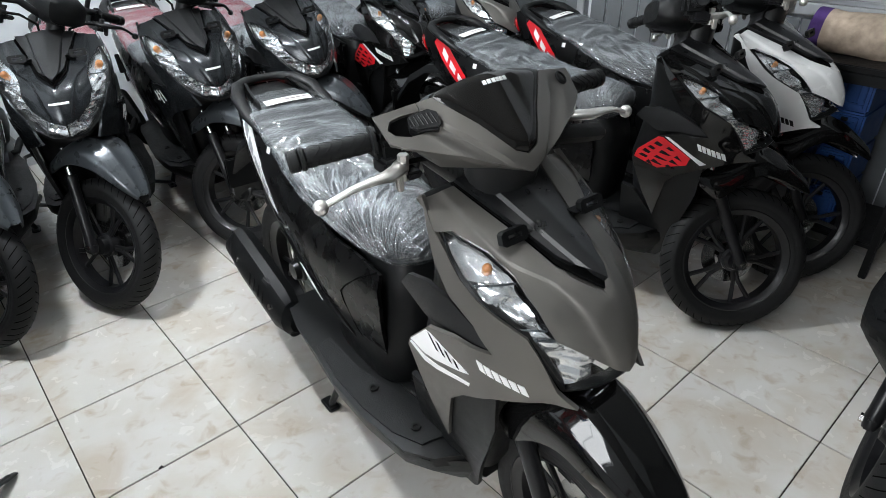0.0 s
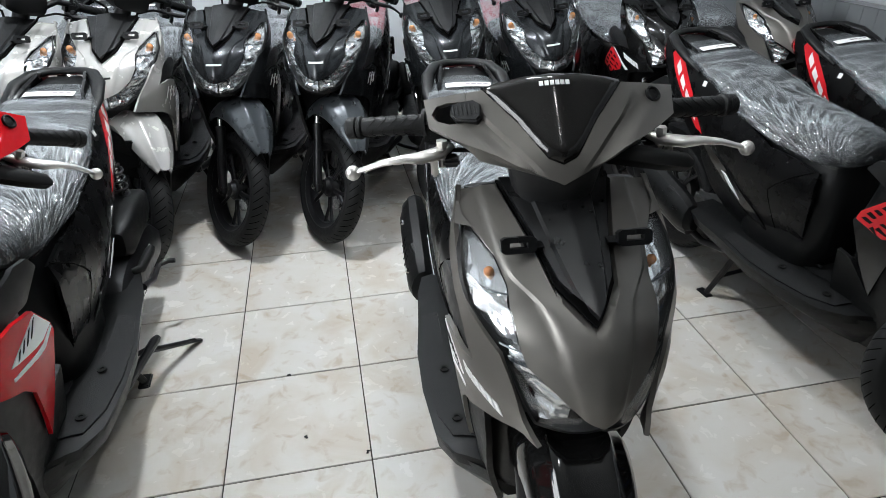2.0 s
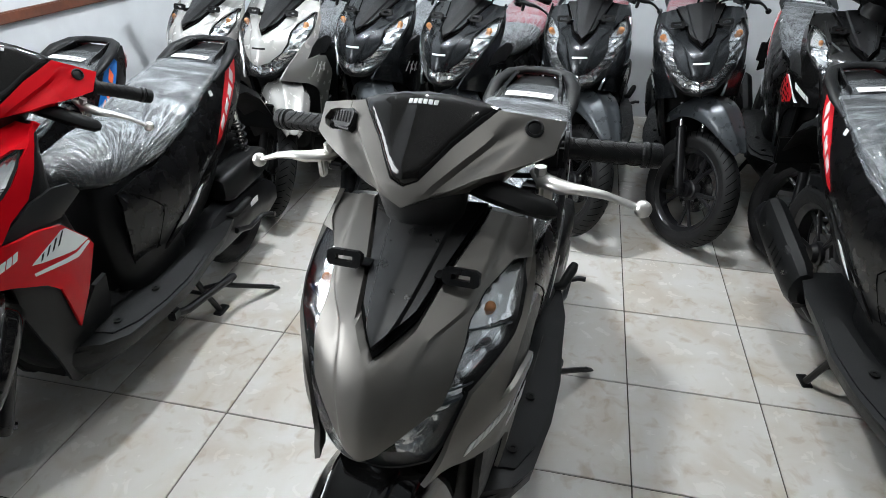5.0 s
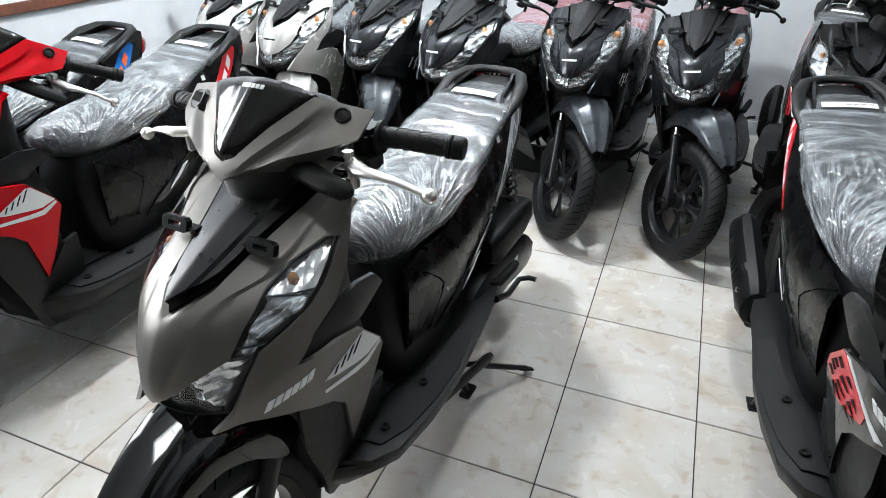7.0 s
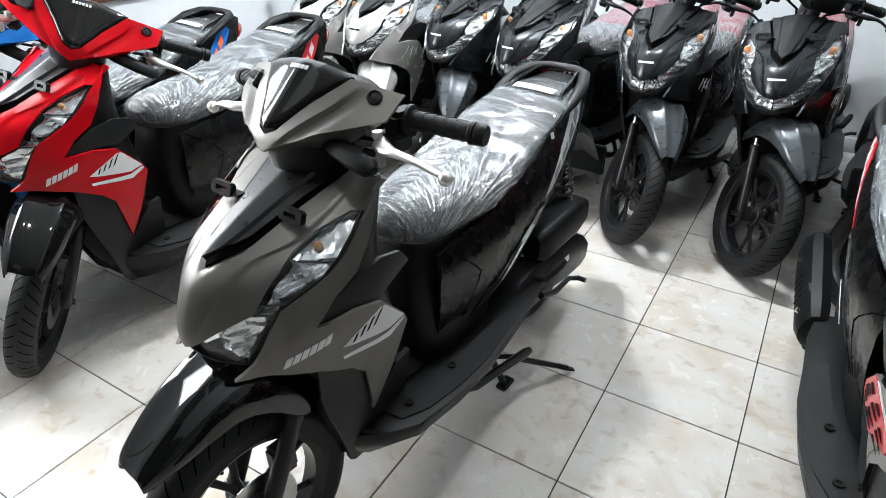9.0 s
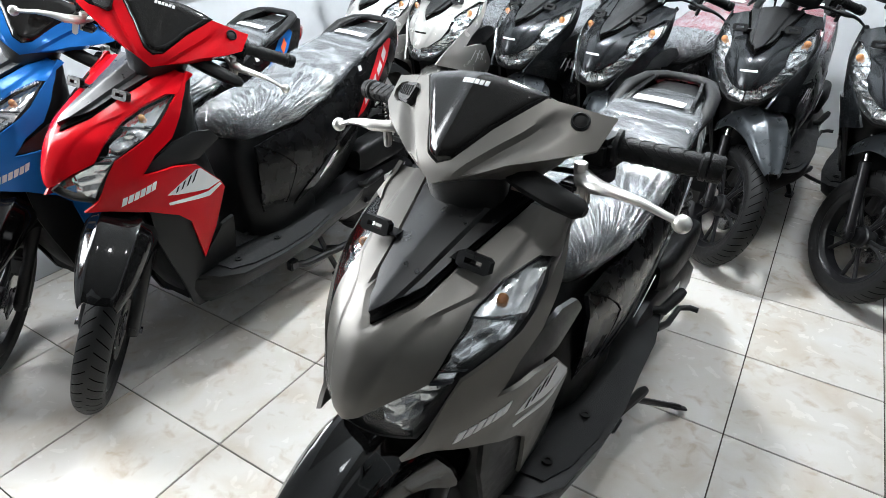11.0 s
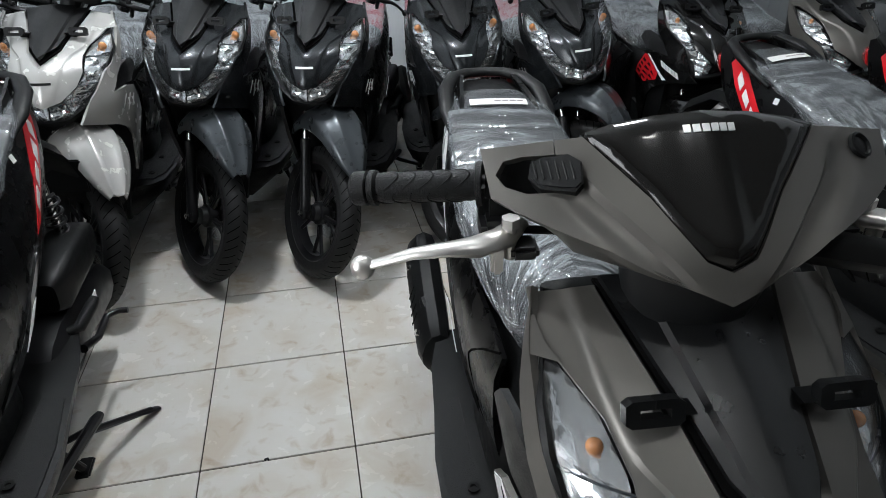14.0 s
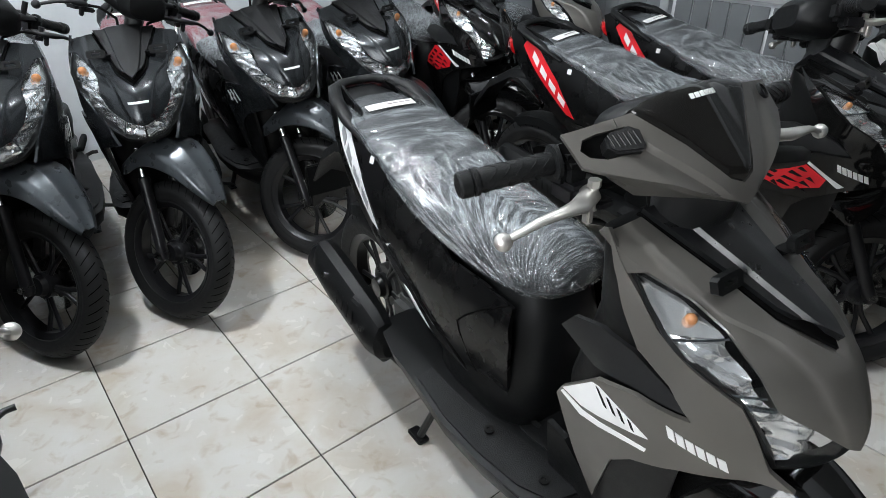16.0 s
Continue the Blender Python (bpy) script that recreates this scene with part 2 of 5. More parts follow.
def plate(poly, surface, out, step=0.02, thick=0.004, creases=()):
    """A plate: a flat outline filled finely, laid on a surface and given a thickness towards its back; edges run along the creases."""
    rim = []
    for a, b in zip(poly, poly[1:] + poly[:1]):
        n = max(1, round((Vector(b) - Vector(a)).length / step))
        rim += [(a[0] + (b[0] - a[0]) * i / n, a[1] + (b[1] - a[1]) * i / n) for i in range(n)]
    pts, folds, edges = list(rim), [], []
    for line in creases:
        last = None
        for a, b in zip(line, line[1:]):
            n = max(1, round((Vector(b) - Vector(a)).length / step))
            for i in range(n):
                p = (a[0] + (b[0] - a[0]) * i / n, a[1] + (b[1] - a[1]) * i / n)
                if inside(p, poly) and edge_gap(p, poly) > step * 0.3:
                    if last is not None:
                        edges.append((last, len(pts)))
                    last = len(pts)
                    pts.append(p)
                    folds.append(p)
                else:
                    last = None
    xs, ys = [p[0] for p in poly], [p[1] for p in poly]
    j, y = 0, min(ys) + step / 2
    while y < max(ys):
        x = min(xs) + step / 2 * (1 + j % 2)
        while x < max(xs):
            if inside((x, y), poly) and edge_gap((x, y), poly) > step * 0.45 and all((x - q[0]) ** 2 + (y - q[1]) ** 2 > 0.4 * step * step for q in folds):
                pts.append((x, y))
            x += step
        y += step * 0.87
        j += 1
    n = len(rim)
    v, _, f, *_ = geometry.delaunay_2d_cdt([Vector(p) for p in pts], edges, [list(range(n))], 1, 1e-7)
    place = [Vector(surface(p[0], p[1])) for p in v]
    norm = [Vector() for _ in place]
    for i, j, k in f:
        c = (place[j] - place[i]).cross(place[k] - place[i])
        for q in (i, j, k):
            norm[q] += c
    if sum(norm, Vector()).dot(Vector(out)) < 0:
        f, norm = [t[::-1] for t in f], [-q for q in norm]
    bm = bmesh.new()
    top = [bm.verts.new(p) for p in place]
    low = [bm.verts.new(p - (q.normalized() if q.length else Vector(out)) * thick) for p, q in zip(place, norm)]
    count = {}
    for t in f:
        bm.faces.new([top[i] for i in t])
        bm.faces.new([low[i] for i in reversed(t)])
        for e in zip(t, (*t[1:], t[0])):
            count[e] = 1
    for a, b in count:
        if (b, a) not in count:
            bm.faces.new((top[b], top[a], low[a], low[b]))
    return finish(bm)


def loft(rings, caps=True, angle=40):
    bm = bmesh.new()
    vs = [[bm.verts.new(p) for p in r] for r in rings]
    n = len(rings[0])
    for a, b in zip(vs, vs[1:]):
        for i in range(n):
            bm.faces.new((a[i], a[(i + 1) % n], b[(i + 1) % n], b[i]))
    if caps:
        bm.faces.new(vs[0][::-1])
        bm.faces.new(vs[-1])
    bmesh.ops.recalc_face_normals(bm, faces=bm.faces)
    return finish(bm, angle)


def tube(points, radius, n=10, flat=1.0, caps=True):
    """A round bar along points; radius may be a list; flat squeezes it along the second axis."""
    pts = [Vector(p) for p in points]
    rad = radius if isinstance(radius, (list, tuple)) else [radius] * len(pts)
    rings, side = [], None
    for i, p in enumerate(pts):
        d = (pts[min(i + 1, len(pts) - 1)] - pts[max(i - 1, 0)]).normalized()
        if side is None:
            side = d.cross(Vector((0, 0, 1)) if abs(d.z) < 0.9 else Vector((1, 0, 0))).normalized()
        side = (side - d * side.dot(d)).normalized()
        up = side.cross(d)
        rings.append([p + (side * math.cos(2 * math.pi * k / n) + up * math.sin(2 * math.pi * k / n) * flat) * rad[i] for k in range(n)])
    return loft(rings, caps, 50)


def lathe(profile, n=40, centre=(0, 0, 0), closed=False):
    """Turned about the x axis: profile of (x, radius)."""
    rings = [[Vector((x + centre[0], centre[1] + r * math.cos(2 * math.pi * k / n), centre[2] + r * math.sin(2 * math.pi * k / n))) for k in range(n)] for x, r in profile]
    if closed:
        rings.append([p.copy() for p in rings[0]])
    return loft(rings, not closed, 40)


def box(lo, hi, bevel=0.004, turn=None):
    bm = bmesh.new()
    bmesh.ops.create_cube(bm, size=1)
    lo, hi = Vector(lo), Vector(hi)
    for v in bm.verts:
        v.co = Vector(((lo + hi)[i] / 2 + v.co[i] * (hi - lo)[i] for i in range(3)))
    if bevel:
        bmesh.ops.bevel(bm, geom=list(bm.edges), offset=bevel, segments=2, affect="EDGES")
    if turn is not None:
        bmesh.ops.transform(bm, matrix=turn, verts=bm.verts)
    return finish(bm)


def joined(meshes, angle=35):
    bm = bmesh.new()
    for me in meshes:
        bm.from_mesh(me)
    return finish(bm, angle)


def mirrored(me):
    bm = bmesh.new()
    bm.from_mesh(me)
    bmesh.ops.transform(bm, matrix=Matrix.Diagonal((-1, 1, 1, 1)), verts=bm.verts)
    bmesh.ops.reverse_faces(bm, faces=bm.faces)
    return finish(bm)


def smooth_ring(w, top, bottom, y, k=3.0, n=28, skew=0.0):
    """A rounded cross-section across x at y: half width w, from z bottom to top."""
    ring = []
    c, h = (top + bottom) / 2, (top - bottom) / 2
    for i in range(n):
        a = 2 * math.pi * i / n
        ca, sa = math.cos(a), math.sin(a)
        ring.append(Vector((w * math.copysign(abs(ca) ** (2 / k), ca), y + skew * sa, c + h * math.copysign(abs(sa) ** (2 / k), sa))))
    return ring


def blend(table, v):
    for (a, *p), (b, *q) in zip(table, table[1:]):
        if v <= b:
            k = max(0, (v - a) / (b - a))
            k = k * k * (3 - 2 * k) * 0.5 + k * 0.5
            return [x + (y - x) * k for x, y in zip(p, q)]
    return list(table[-1][1:])


def part(name, me, mat, parent, label="", m=None):
    """ONE mesh object under a thing or a part; the mesh may be shared, the paint belongs to the object."""
    ob = new(name, me)
    if not me.materials:
        me.materials.append(None)
    ob.material_slots[0].link = "OBJECT"
    ob.material_slots[0].material = mat
    ob.parent = parent
    if m is not None:
        ob.matrix_local = m
    return tagged(ob, label) if label else ob

# ---- the scooter: +x is its left, its front points to -y, the floor is z = 0 ----
FRONT_Z = (0.60, 0.66, 0.715, 0.775, 0.831, 0.89, 0.945, 0.99)
FRONT_Y = (-0.64, -0.675, -0.695, -0.68, -0.635, -0.515, -0.385, -0.30)
BOW_Z = (0.60, 0.66, 0.715, 0.775, 0.831, 0.857, 0.89, 0.945, 0.99)
BOW = (0.13, 0.19, 0.20, 0.172, 0.132, 0.108, 0.074, 0.032, 0.02)
HEAD_Z = (0.95, 0.985, 1.02, 1.06, 1.11, 1.13)
HEAD_Y = (-0.49, -0.478, -0.462, -0.42, -0.365, -0.34)


def curve(v, xs, ys):
    """A smooth curve through the points (xs, ys), level past its ends."""
    if v <= xs[0] or v >= xs[-1]:
        return ys[0] if v <= xs[0] else ys[-1]
    i = max(k for k in range(len(xs) - 1) if xs[k] <= v)
    slope = [(ys[min(k + 1, len(xs) - 1)] - ys[max(k - 1, 0)]) / (xs[min(k + 1, len(xs) - 1)] - xs[max(k - 1, 0)]) for k in (i, i + 1)]
    h = xs[i + 1] - xs[i]
    u = (v - xs[i]) / h
    return ys[i] * (1 + 2 * u) * (1 - u) ** 2 + slope[0] * h * u * (1 - u) ** 2 + ys[i + 1] * u * u * (3 - 2 * u) + slope[1] * h * u * u * (u - 1)


def fold_line(z):
    """Half the width of the raised middle of the apron."""
    return curve(z, (0.72, 0.765, 0.78, 0.815, 0.848, 0.872, 0.95), (0.022, 0.034, 0.040, 0.049, 0.066, 0.104, 0.125))


def fold_pair(line, lo, hi, offsets, both_sides=True):
    """Creases that follow a line x(z) from lo to hi, at the offsets outside it."""
    rows = [[(line(lo + (hi - lo) * i / 40) + o, lo + (hi - lo) * i / 40) for i in range(41)] for o in offsets]
    return rows + [[(-x, z) for x, z in r] for r in rows] if both_sides else rows


def face(push=0.0, ridge=0.0, fold=0.75):
    """The front of the apron over (x, z), pushed out along its slope."""
    def at(x, z):
        y = curve(z, FRONT_Z, FRONT_Y) + curve(z, BOW_Z, BOW) * (x / 0.18) ** 2
        slope = curve(z, (0.70, 0.78, 0.83, 0.95), (0.0, 0.25, 0.6, 0.75))
        k = min(1, max(0, (abs(x) - fold_line(z)) / 0.008))
        p = push + ridge * max(0, 1 - abs(x) / 0.06) - fold * ridge * k * k * (3 - 2 * k)
        return Vector((x, y - p * (1 - slope * 0.3), z + p * slope))
    return at


def head(push=0.0):
    def at(x, z):
        y = curve(z, HEAD_Z, HEAD_Y) + 0.07 * (x / 0.2) ** 2
        return Vector((x, y - push * 0.8, z + push * 0.6))
    return at


def flank(push=0.0):
    """The side of the front cowl over (y, z)."""
    def at(y, z):
        x = curve(z, (0.18, 0.30, 0.39, 0.50, 0.62, 0.71, 0.80, 0.87, 0.95), (0.070, 0.105, 0.128, 0.148, 0.166, 0.178, 0.178, 0.175, 0.155))
        x *= curve(y, (-0.72, -0.676, -0.634, -0.609, -0.574, -0.533, -0.47, -0.42), (0.30, 0.45, 0.54, 0.66, 0.79, 0.90, 0.96, 1.0))
        x += 0.006 * max(0, 1 - abs(z - 0.735 - 0.25 * (y + 0.5)) / 0.06)
        return Vector((x + push, y, z))
    return at


def haunch(push=0.0):
    """The side of the rear body over (y, z)."""
    def at(y, z):
        x = curve(y, (-0.3, -0.12, 0.1, 0.35, 0.55, 0.72), (0.115, 0.138, 0.152, 0.142, 0.118, 0.075))
        rise = np.interp(y, (-0.1, 0.1, 0.4, 0.7), (0.62, 0.62, 0.72, 0.83))
        x -= 0.9 * max(0, abs(z - rise) - 0.03) ** 2 + 0.30 * max(0, z - rise)
        return Vector((x + push, y, z))
    return at


AXLE_F, AXLE_R, TYRE = (-0.66, 0.25), (0.596, 0.257), 0.25
PIVOT = Vector((0, -0.42, 0.75))
STEER = Vector((0, 0.446, 0.895))
MESH = {}


def both(name, me):
    MESH[name], MESH[name + "_r"] = me, mirrored(me)


def sym(right):
    """A closed outline in (x, z) from its left half, listed from the bottom up."""
    return right + [(-x, z) for x, z in reversed(right) if abs(x) > 1e-6]


# apron
GROOVE = sym([(0, 0.834), (0.0440, 0.864), (0.0595, 0.8955), (0.0968, 0.950), (0, 0.951)])
V_FOLDS = [[(x * k, 0.951 + (z - 0.951) * (2 * k - 1 if k > 1 else k)) for x, z in ((0.096, 0.949), (0.0595, 0.8955), (0.0440, 0.864), (0, 0.834), (-0.0440, 0.864), (-0.0595, 0.8955), (-0.096, 0.949))] for k in (0.97, 1.0, 1.05)]


def apron(x, z):
    """The front panel: it falls over a rounded lip into the V-shaped recess of the garnish."""
    gap = edge_gap((x, z), GROOVE) if not inside((x, z), GROOVE) else 0.0
    dip = max(0, 1 - gap / curve(z, (0.83, 0.865, 0.90), (0.013, 0.006, 0.004)))
    return face(0.006 - 0.010 * dip * dip, 0.006)(x, z)


MESH["front_panel"] = plate(sym([(0, 0.712), (0.026, 0.724), (0.063, 0.753), (0.097, 0.775), (0.105, 0.801), (0.112, 0.837), (0.1105, 0.859), (0.121, 0.883), (0.160, 0.915), (0.164, 0.940), (0.09, 0.947), (0, 0.947)]), apron, (0, -1, 0.6), 0.0065, 0.006, fold_pair(fold_line, 0.735, 0.925, (0.0, 0.004, 0.008)) + V_FOLDS)
MESH["front_panel_b"] = plate(sym([(0, 0.724), (0.046, 0.738), (0.086, 0.772), (0.104, 0.809), (0.101, 0.849), (0.113, 0.872), (0.146, 0.901), (0.160, 0.913), (0.164, 0.938), (0.09, 0.947), (0, 0.947)]), apron, (0, -1, 0.6), 0.0075, 0.006, fold_pair(fold_line, 0.745, 0.915, (0.0, 0.004, 0.008)) + V_FOLDS)
MESH["front_mark"] = plate([(-0.030, 0.786), (0.030, 0.786), (0.030, 0.792), (-0.030, 0.792)], face(0.0075, 0.006), (0, -1, 0.6), 0.006, 0.002)
# black plate under the garnish stands in for shade in the V gap
MESH["panel_groove"] = plate(GROOVE, face(0.0035, 0.006), (0, -1, 0.6), 0.010, 0.005)


def rail_line(z):
    return curve(z, (0.83, 0.845, 0.869, 0.897, 0.93, 0.955), (0.004, 0.012, 0.025, 0.036, 0.047, 0.055))


def garnish(x, z):
    """The centre garnish: a keeled middle with a lower rail along each side."""
    return face(0.019 - 0.0070 * min(1, max(0, (abs(x) - rail_line(z)) / 0.004)), 0.009, 0.0)(x, z)


MESH["centre_panel"] = plate(sym([(0, 0.842), (0.040, 0.869), (0.0555, 0.897), (0.0925, 0.951), (0, 0.953)]), garnish, (0, -1, 0.6), 0.006, 0.012, fold_pair(rail_line, 0.850, 0.951, (0.0, 0.004)))
both("flash", plate([(-0.333, 0.620), (-0.345, 0.650), (-0.412, 0.712), (-0.430, 0.712), (-0.515, 0.655), (-0.505, 0.628), (-0.415, 0.598)], flank(0.0095), (1, 0, 0), 0.02, 0.002))
both("flash_line", plate([(-0.434, 0.716), (-0.446, 0.716), (-0.560, 0.640), (-0.545, 0.634), (-0.520, 0.655)], flank(0.0098), (1, 0, 0), 0.02, 0.002))
SLITS = [(-0.350, 0.632, 0.034), (-0.392, 0.618, 0.040), (-0.440, 0.611, 0.036), (-0.362, 0.650, 0.030), (-0.402, 0.637, 0.046), (-0.452, 0.630, 0.034), (-0.380, 0.668, 0.028), (-0.418, 0.657, 0.040), (-0.466, 0.649, 0.026), (-0.400, 0.685, 0.030), (-0.440, 0.676, 0.026), (-0.376, 0.612, 0.026)]
for i, (y, z, d) in enumerate(SLITS):
    both(f"flash_slash{i}", plate([(y, z), (y - 0.010, z + 0.0075 + 0.003 * (i % 2)), (y - d, z + 0.001 - 0.006 * (i % 3)), (y - d + 0.008, z - 0.0065)], flank(0.0112), (1, 0, 0), 0.02, 0.001))
LAMP = [(0.160, 0.912), (0.165, 0.880), (0.166, 0.852), (0.160, 0.826), (0.136, 0.800), (0.120, 0.778), (0.109, 0.748), (0.094, 0.712), (0.077, 0.681), (0.038, 0.694), (0.026, 0.727), (0.062, 0.752), (0.0955, 0.774), (0.104, 0.800), (0.111, 0.836), (0.1095, 0.858), (0.120, 0.881)]
LAMP_B = [(0.160, 0.908), (0.170, 0.855), (0.150, 0.795), (0.121, 0.745), (0.090, 0.712), (0.052, 0.686), (0.003, 0.679), (0.003, 0.722), (0.045, 0.736), (0.085, 0.770), (0.103, 0.808), (0.100, 0.850), (0.112, 0.873), (0.145, 0.900)]
both("lens", plate(LAMP, face(0.003), (0, -1, 0.4), 0.014, 0.003))
both("lens_b", plate(LAMP_B, face(0.003), (0, -1, 0.4), 0.014, 0.003))


def hollow(x, z):
    """The bowl behind a lens: flutes round the indicator, broad facets, and a deep main bowl."""
    p = face(-0.010)(x, z)
    if z > 0.848:
        p.y += 0.006 * abs((x * 95 + z * 20) % 1 - 0.5) + 0.010 * min(1, (z - 0.848) / 0.02)
    elif z > 0.778:
        p.y += 0.012 + 0.030 * (abs((14 * x + 21 * z) % 1 - 0.5) - 0.25) + 0.016 * (abs((-23 * x + 34 * z) % 1 - 0.5) - 0.25)
    else:
        p.y += 0.020 * math.cos(min(1.5, abs(z - 0.728) * 32)) + 0.024 * (abs((17 * x + 5 * z) % 1 - 0.5) - 0.25) + 0.010 * (abs((-8 * x + 40 * z) % 1 - 0.5) - 0.25)
    return p


both("reflector", plate(LAMP, hollow, (0, -1, 0.4), 0.0055, 0.004))
both("reflector_b", plate(LAMP_B, hollow, (0, -1, 0.4), 0.0065, 0.004))
for k, edges in (("", ((0.1085, 0.852, 0.164, 0.846), (0.100, 0.789, 0.131, 0.786))), ("_b", ((0.100, 0.850, 0.168, 0.842), (0.090, 0.776, 0.140, 0.771), (0.050, 0.738, 0.062, 0.692)))):
    for i, (xa, za, xb, zb) in enumerate(edges):
        both(f"lamp_step{k}{i}", tube([face(-0.008)(xa + (xb - xa) * j / 6, za + (zb - za) * j / 6) for j in range(7)], 0.0017, 6))
both("lamp_rib", plate([(0.094, 0.776), (0.096, 0.771), (0.117, 0.769), (0.119, 0.774)], face(-0.003), (0, -1, 0.4), 0.012, 0.006))


def ball(centre, r, sy=1.0, n=12):
    rings = []
    for i in range(1, n):
        a = math.pi * i / n
        rings.append([Vector(centre) + Vector((r * math.sin(a) * math.cos(2 * math.pi * k / 14), r * sy * math.sin(a) * math.sin(2 * math.pi * k / 14), -r * math.cos(a))) for k in range(14)])
    return loft(rings)


both("indicator_bulb", ball(face(-0.010)(0.131, 0.868), 0.0085))
both("indicator_bulb_b", ball(face(-0.006)(0.143, 0.868), 0.013, 0.6))
# black strips drawn in place of the dark, shaded gap round each lamp
both("lamp_seal", plate([(0.160, 0.916), (0.170, 0.880), (0.171, 0.850), (0.164, 0.822), (0.140, 0.795), (0.124, 0.774), (0.113, 0.745), (0.098, 0.709), (0.079, 0.675), (0.037, 0.687), (0.0, 0.703), (0.0, 0.695), (0.037, 0.679), (0.081, 0.667), (0.103, 0.706), (0.118, 0.742), (0.129, 0.771), (0.145, 0.791), (0.169, 0.819), (0.176, 0.849), (0.175, 0.880)], face(0.002), (0, -1, 0.4), 0.012, 0.02))
both("lamp_seal_b", plate([(0.160, 0.914), (0.172, 0.856), (0.153, 0.794), (0.124, 0.742), (0.093, 0.707), (0.054, 0.681), (0.0, 0.674), (0.0, 0.664), (0.056, 0.670), (0.098, 0.699), (0.130, 0.737), (0.159, 0.791), (0.179, 0.856)], face(0.004), (0, -1, 0.4), 0.012, 0.02))
COWL_REAR = [(-0.606, 0.640), (-0.550, 0.623), (-0.481, 0.586), (-0.445, 0.550), (-0.407, 0.404), (-0.366, 0.490), (-0.345, 0.550), (-0.325, 0.612), (-0.338, 0.638), (-0.415, 0.717), (-0.48, 0.733), (-0.558, 0.733), (-0.521, 0.776), (-0.467, 0.806), (-0.434, 0.857), (-0.416, 0.890), (-0.403, 0.906)]
COWL = [(-0.374, 0.952), (-0.405, 0.922), (-0.455, 0.884), (-0.487, 0.852), (-0.526, 0.826), (-0.568, 0.799), (-0.602, 0.777), (-0.618, 0.748), (-0.634, 0.712), (-0.648, 0.680), (-0.681, 0.659)] + COWL_REAR
COWL_B = [(-0.374, 0.952), (-0.410, 0.918), (-0.466, 0.860), (-0.565, 0.800), (-0.612, 0.745), (-0.645, 0.708), (-0.664, 0.688), (-0.681, 0.664)] + COWL_REAR
both("side_cowl", plate(COWL, flank(0.008), (1, 0, 0), 0.018, 0.008))
RETURN = []
for (x, z), (y, w) in (((0.148, 0.905), (-0.425, 0.907)), ((0.160, 0.915), (-0.410, 0.918)), ((0.163, 0.928), (-0.396, 0.932)), ((0.164, 0.940), (-0.374, 0.951))):
    a, b = face(0.005)(x, z), flank(0.007)(y, w)
    RETURN.append([a, a.lerp(b, 0.5), b, b + Vector((-0.004, 0.010, -0.004)), a + Vector((0, 0.012, -0.004))])
both("panel_return", loft(RETURN))
both("side_cowl_b", plate(COWL_B, flank(0.008), (1, 0, 0), 0.018, 0.008))
both("inner_fin", plate([(-0.349, 0.792), (-0.326, 0.762), (-0.400, 0.728), (-0.48, 0.736), (-0.556, 0.735), (-0.515, 0.765), (-0.455, 0.792), (-0.40, 0.802)], flank(-0.002), (1, 0, 0), 0.02, 0.01))
both("cowl_sticker", plate([(-0.342, 0.639), (-0.405, 0.703), (-0.420, 0.705), (-0.506, 0.658), (-0.480, 0.650), (-0.385, 0.631)], flank(0.0095), (1, 0, 0), 0.02, 0.002))
both("cowl_line", plate([(-0.337, 0.627), (-0.342, 0.634), (-0.385, 0.622), (-0.505, 0.634), (-0.503, 0.626), (-0.381, 0.607)], flank(0.0095), (1, 0, 0), 0.02, 0.002))
for i in range(4):
    y, z = -0.415 - 0.019 * i, 0.7035 - 0.0095 * i
    both(f"sticker_bar{i}", plate([(y, z), (y - 0.0055, z - 0.003), (y - 0.0055 - 0.016 + 0.003 * i, z - 0.034 + 0.005 * i), (y - 0.016 + 0.003 * i, z - 0.031 + 0.005 * i)], flank(0.0108), (1, 0, 0), 0.02, 0.001))
# slanting strokes of the side sticker on the second model
for i, (y, z, dy, dz) in enumerate(((-0.420, 0.690, -0.016, -0.038), (-0.438, 0.684, 0.020, -0.034), (-0.452, 0.700, -0.020, -0.052), (-0.470, 0.690, 0.016, -0.030), (-0.486, 0.706, -0.022, -0.040), (-0.425, 0.660, -0.050, 0.010))):
    both(f"stroke{i}", plate([(y, z), (y - 0.007, z + 0.001), (y + dy - 0.004, z + dz), (y + dy, z + dz)], flank(0.0095), (1, 0, 0), 0.02, 0.0015))
# the maker's word on the cowl, as plain blocks along its line
for i in range(6):
    both(f"maker_mark{i}", plate([(-0.546 - 0.0126 * i, 0.684 - 0.0058 * i), (-0.536 - 0.0126 * i, 0.689 - 0.0058 * i), (-0.531 - 0.0126 * i, 0.711 - 0.0058 * i), (-0.541 - 0.0126 * i, 0.707 - 0.0058 * i)], flank(0.0095), (1, 0, 0), 0.02, 0.0015))
both("lower_cowl", plate([(-0.55, 0.632), (-0.455, 0.60), (-0.40, 0.395), (-0.33, 0.48), (-0.285, 0.49), (-0.275, 0.345), (-0.235, 0.225), (-0.385, 0.196), (-0.415, 0.202), (-0.436, 0.225), (-0.452, 0.275), (-0.480, 0.355), (-0.513, 0.440), (-0.538, 0.520)], flank(-0.003), (1, 0, 0), 0.022, 0.012))
RINGS = []
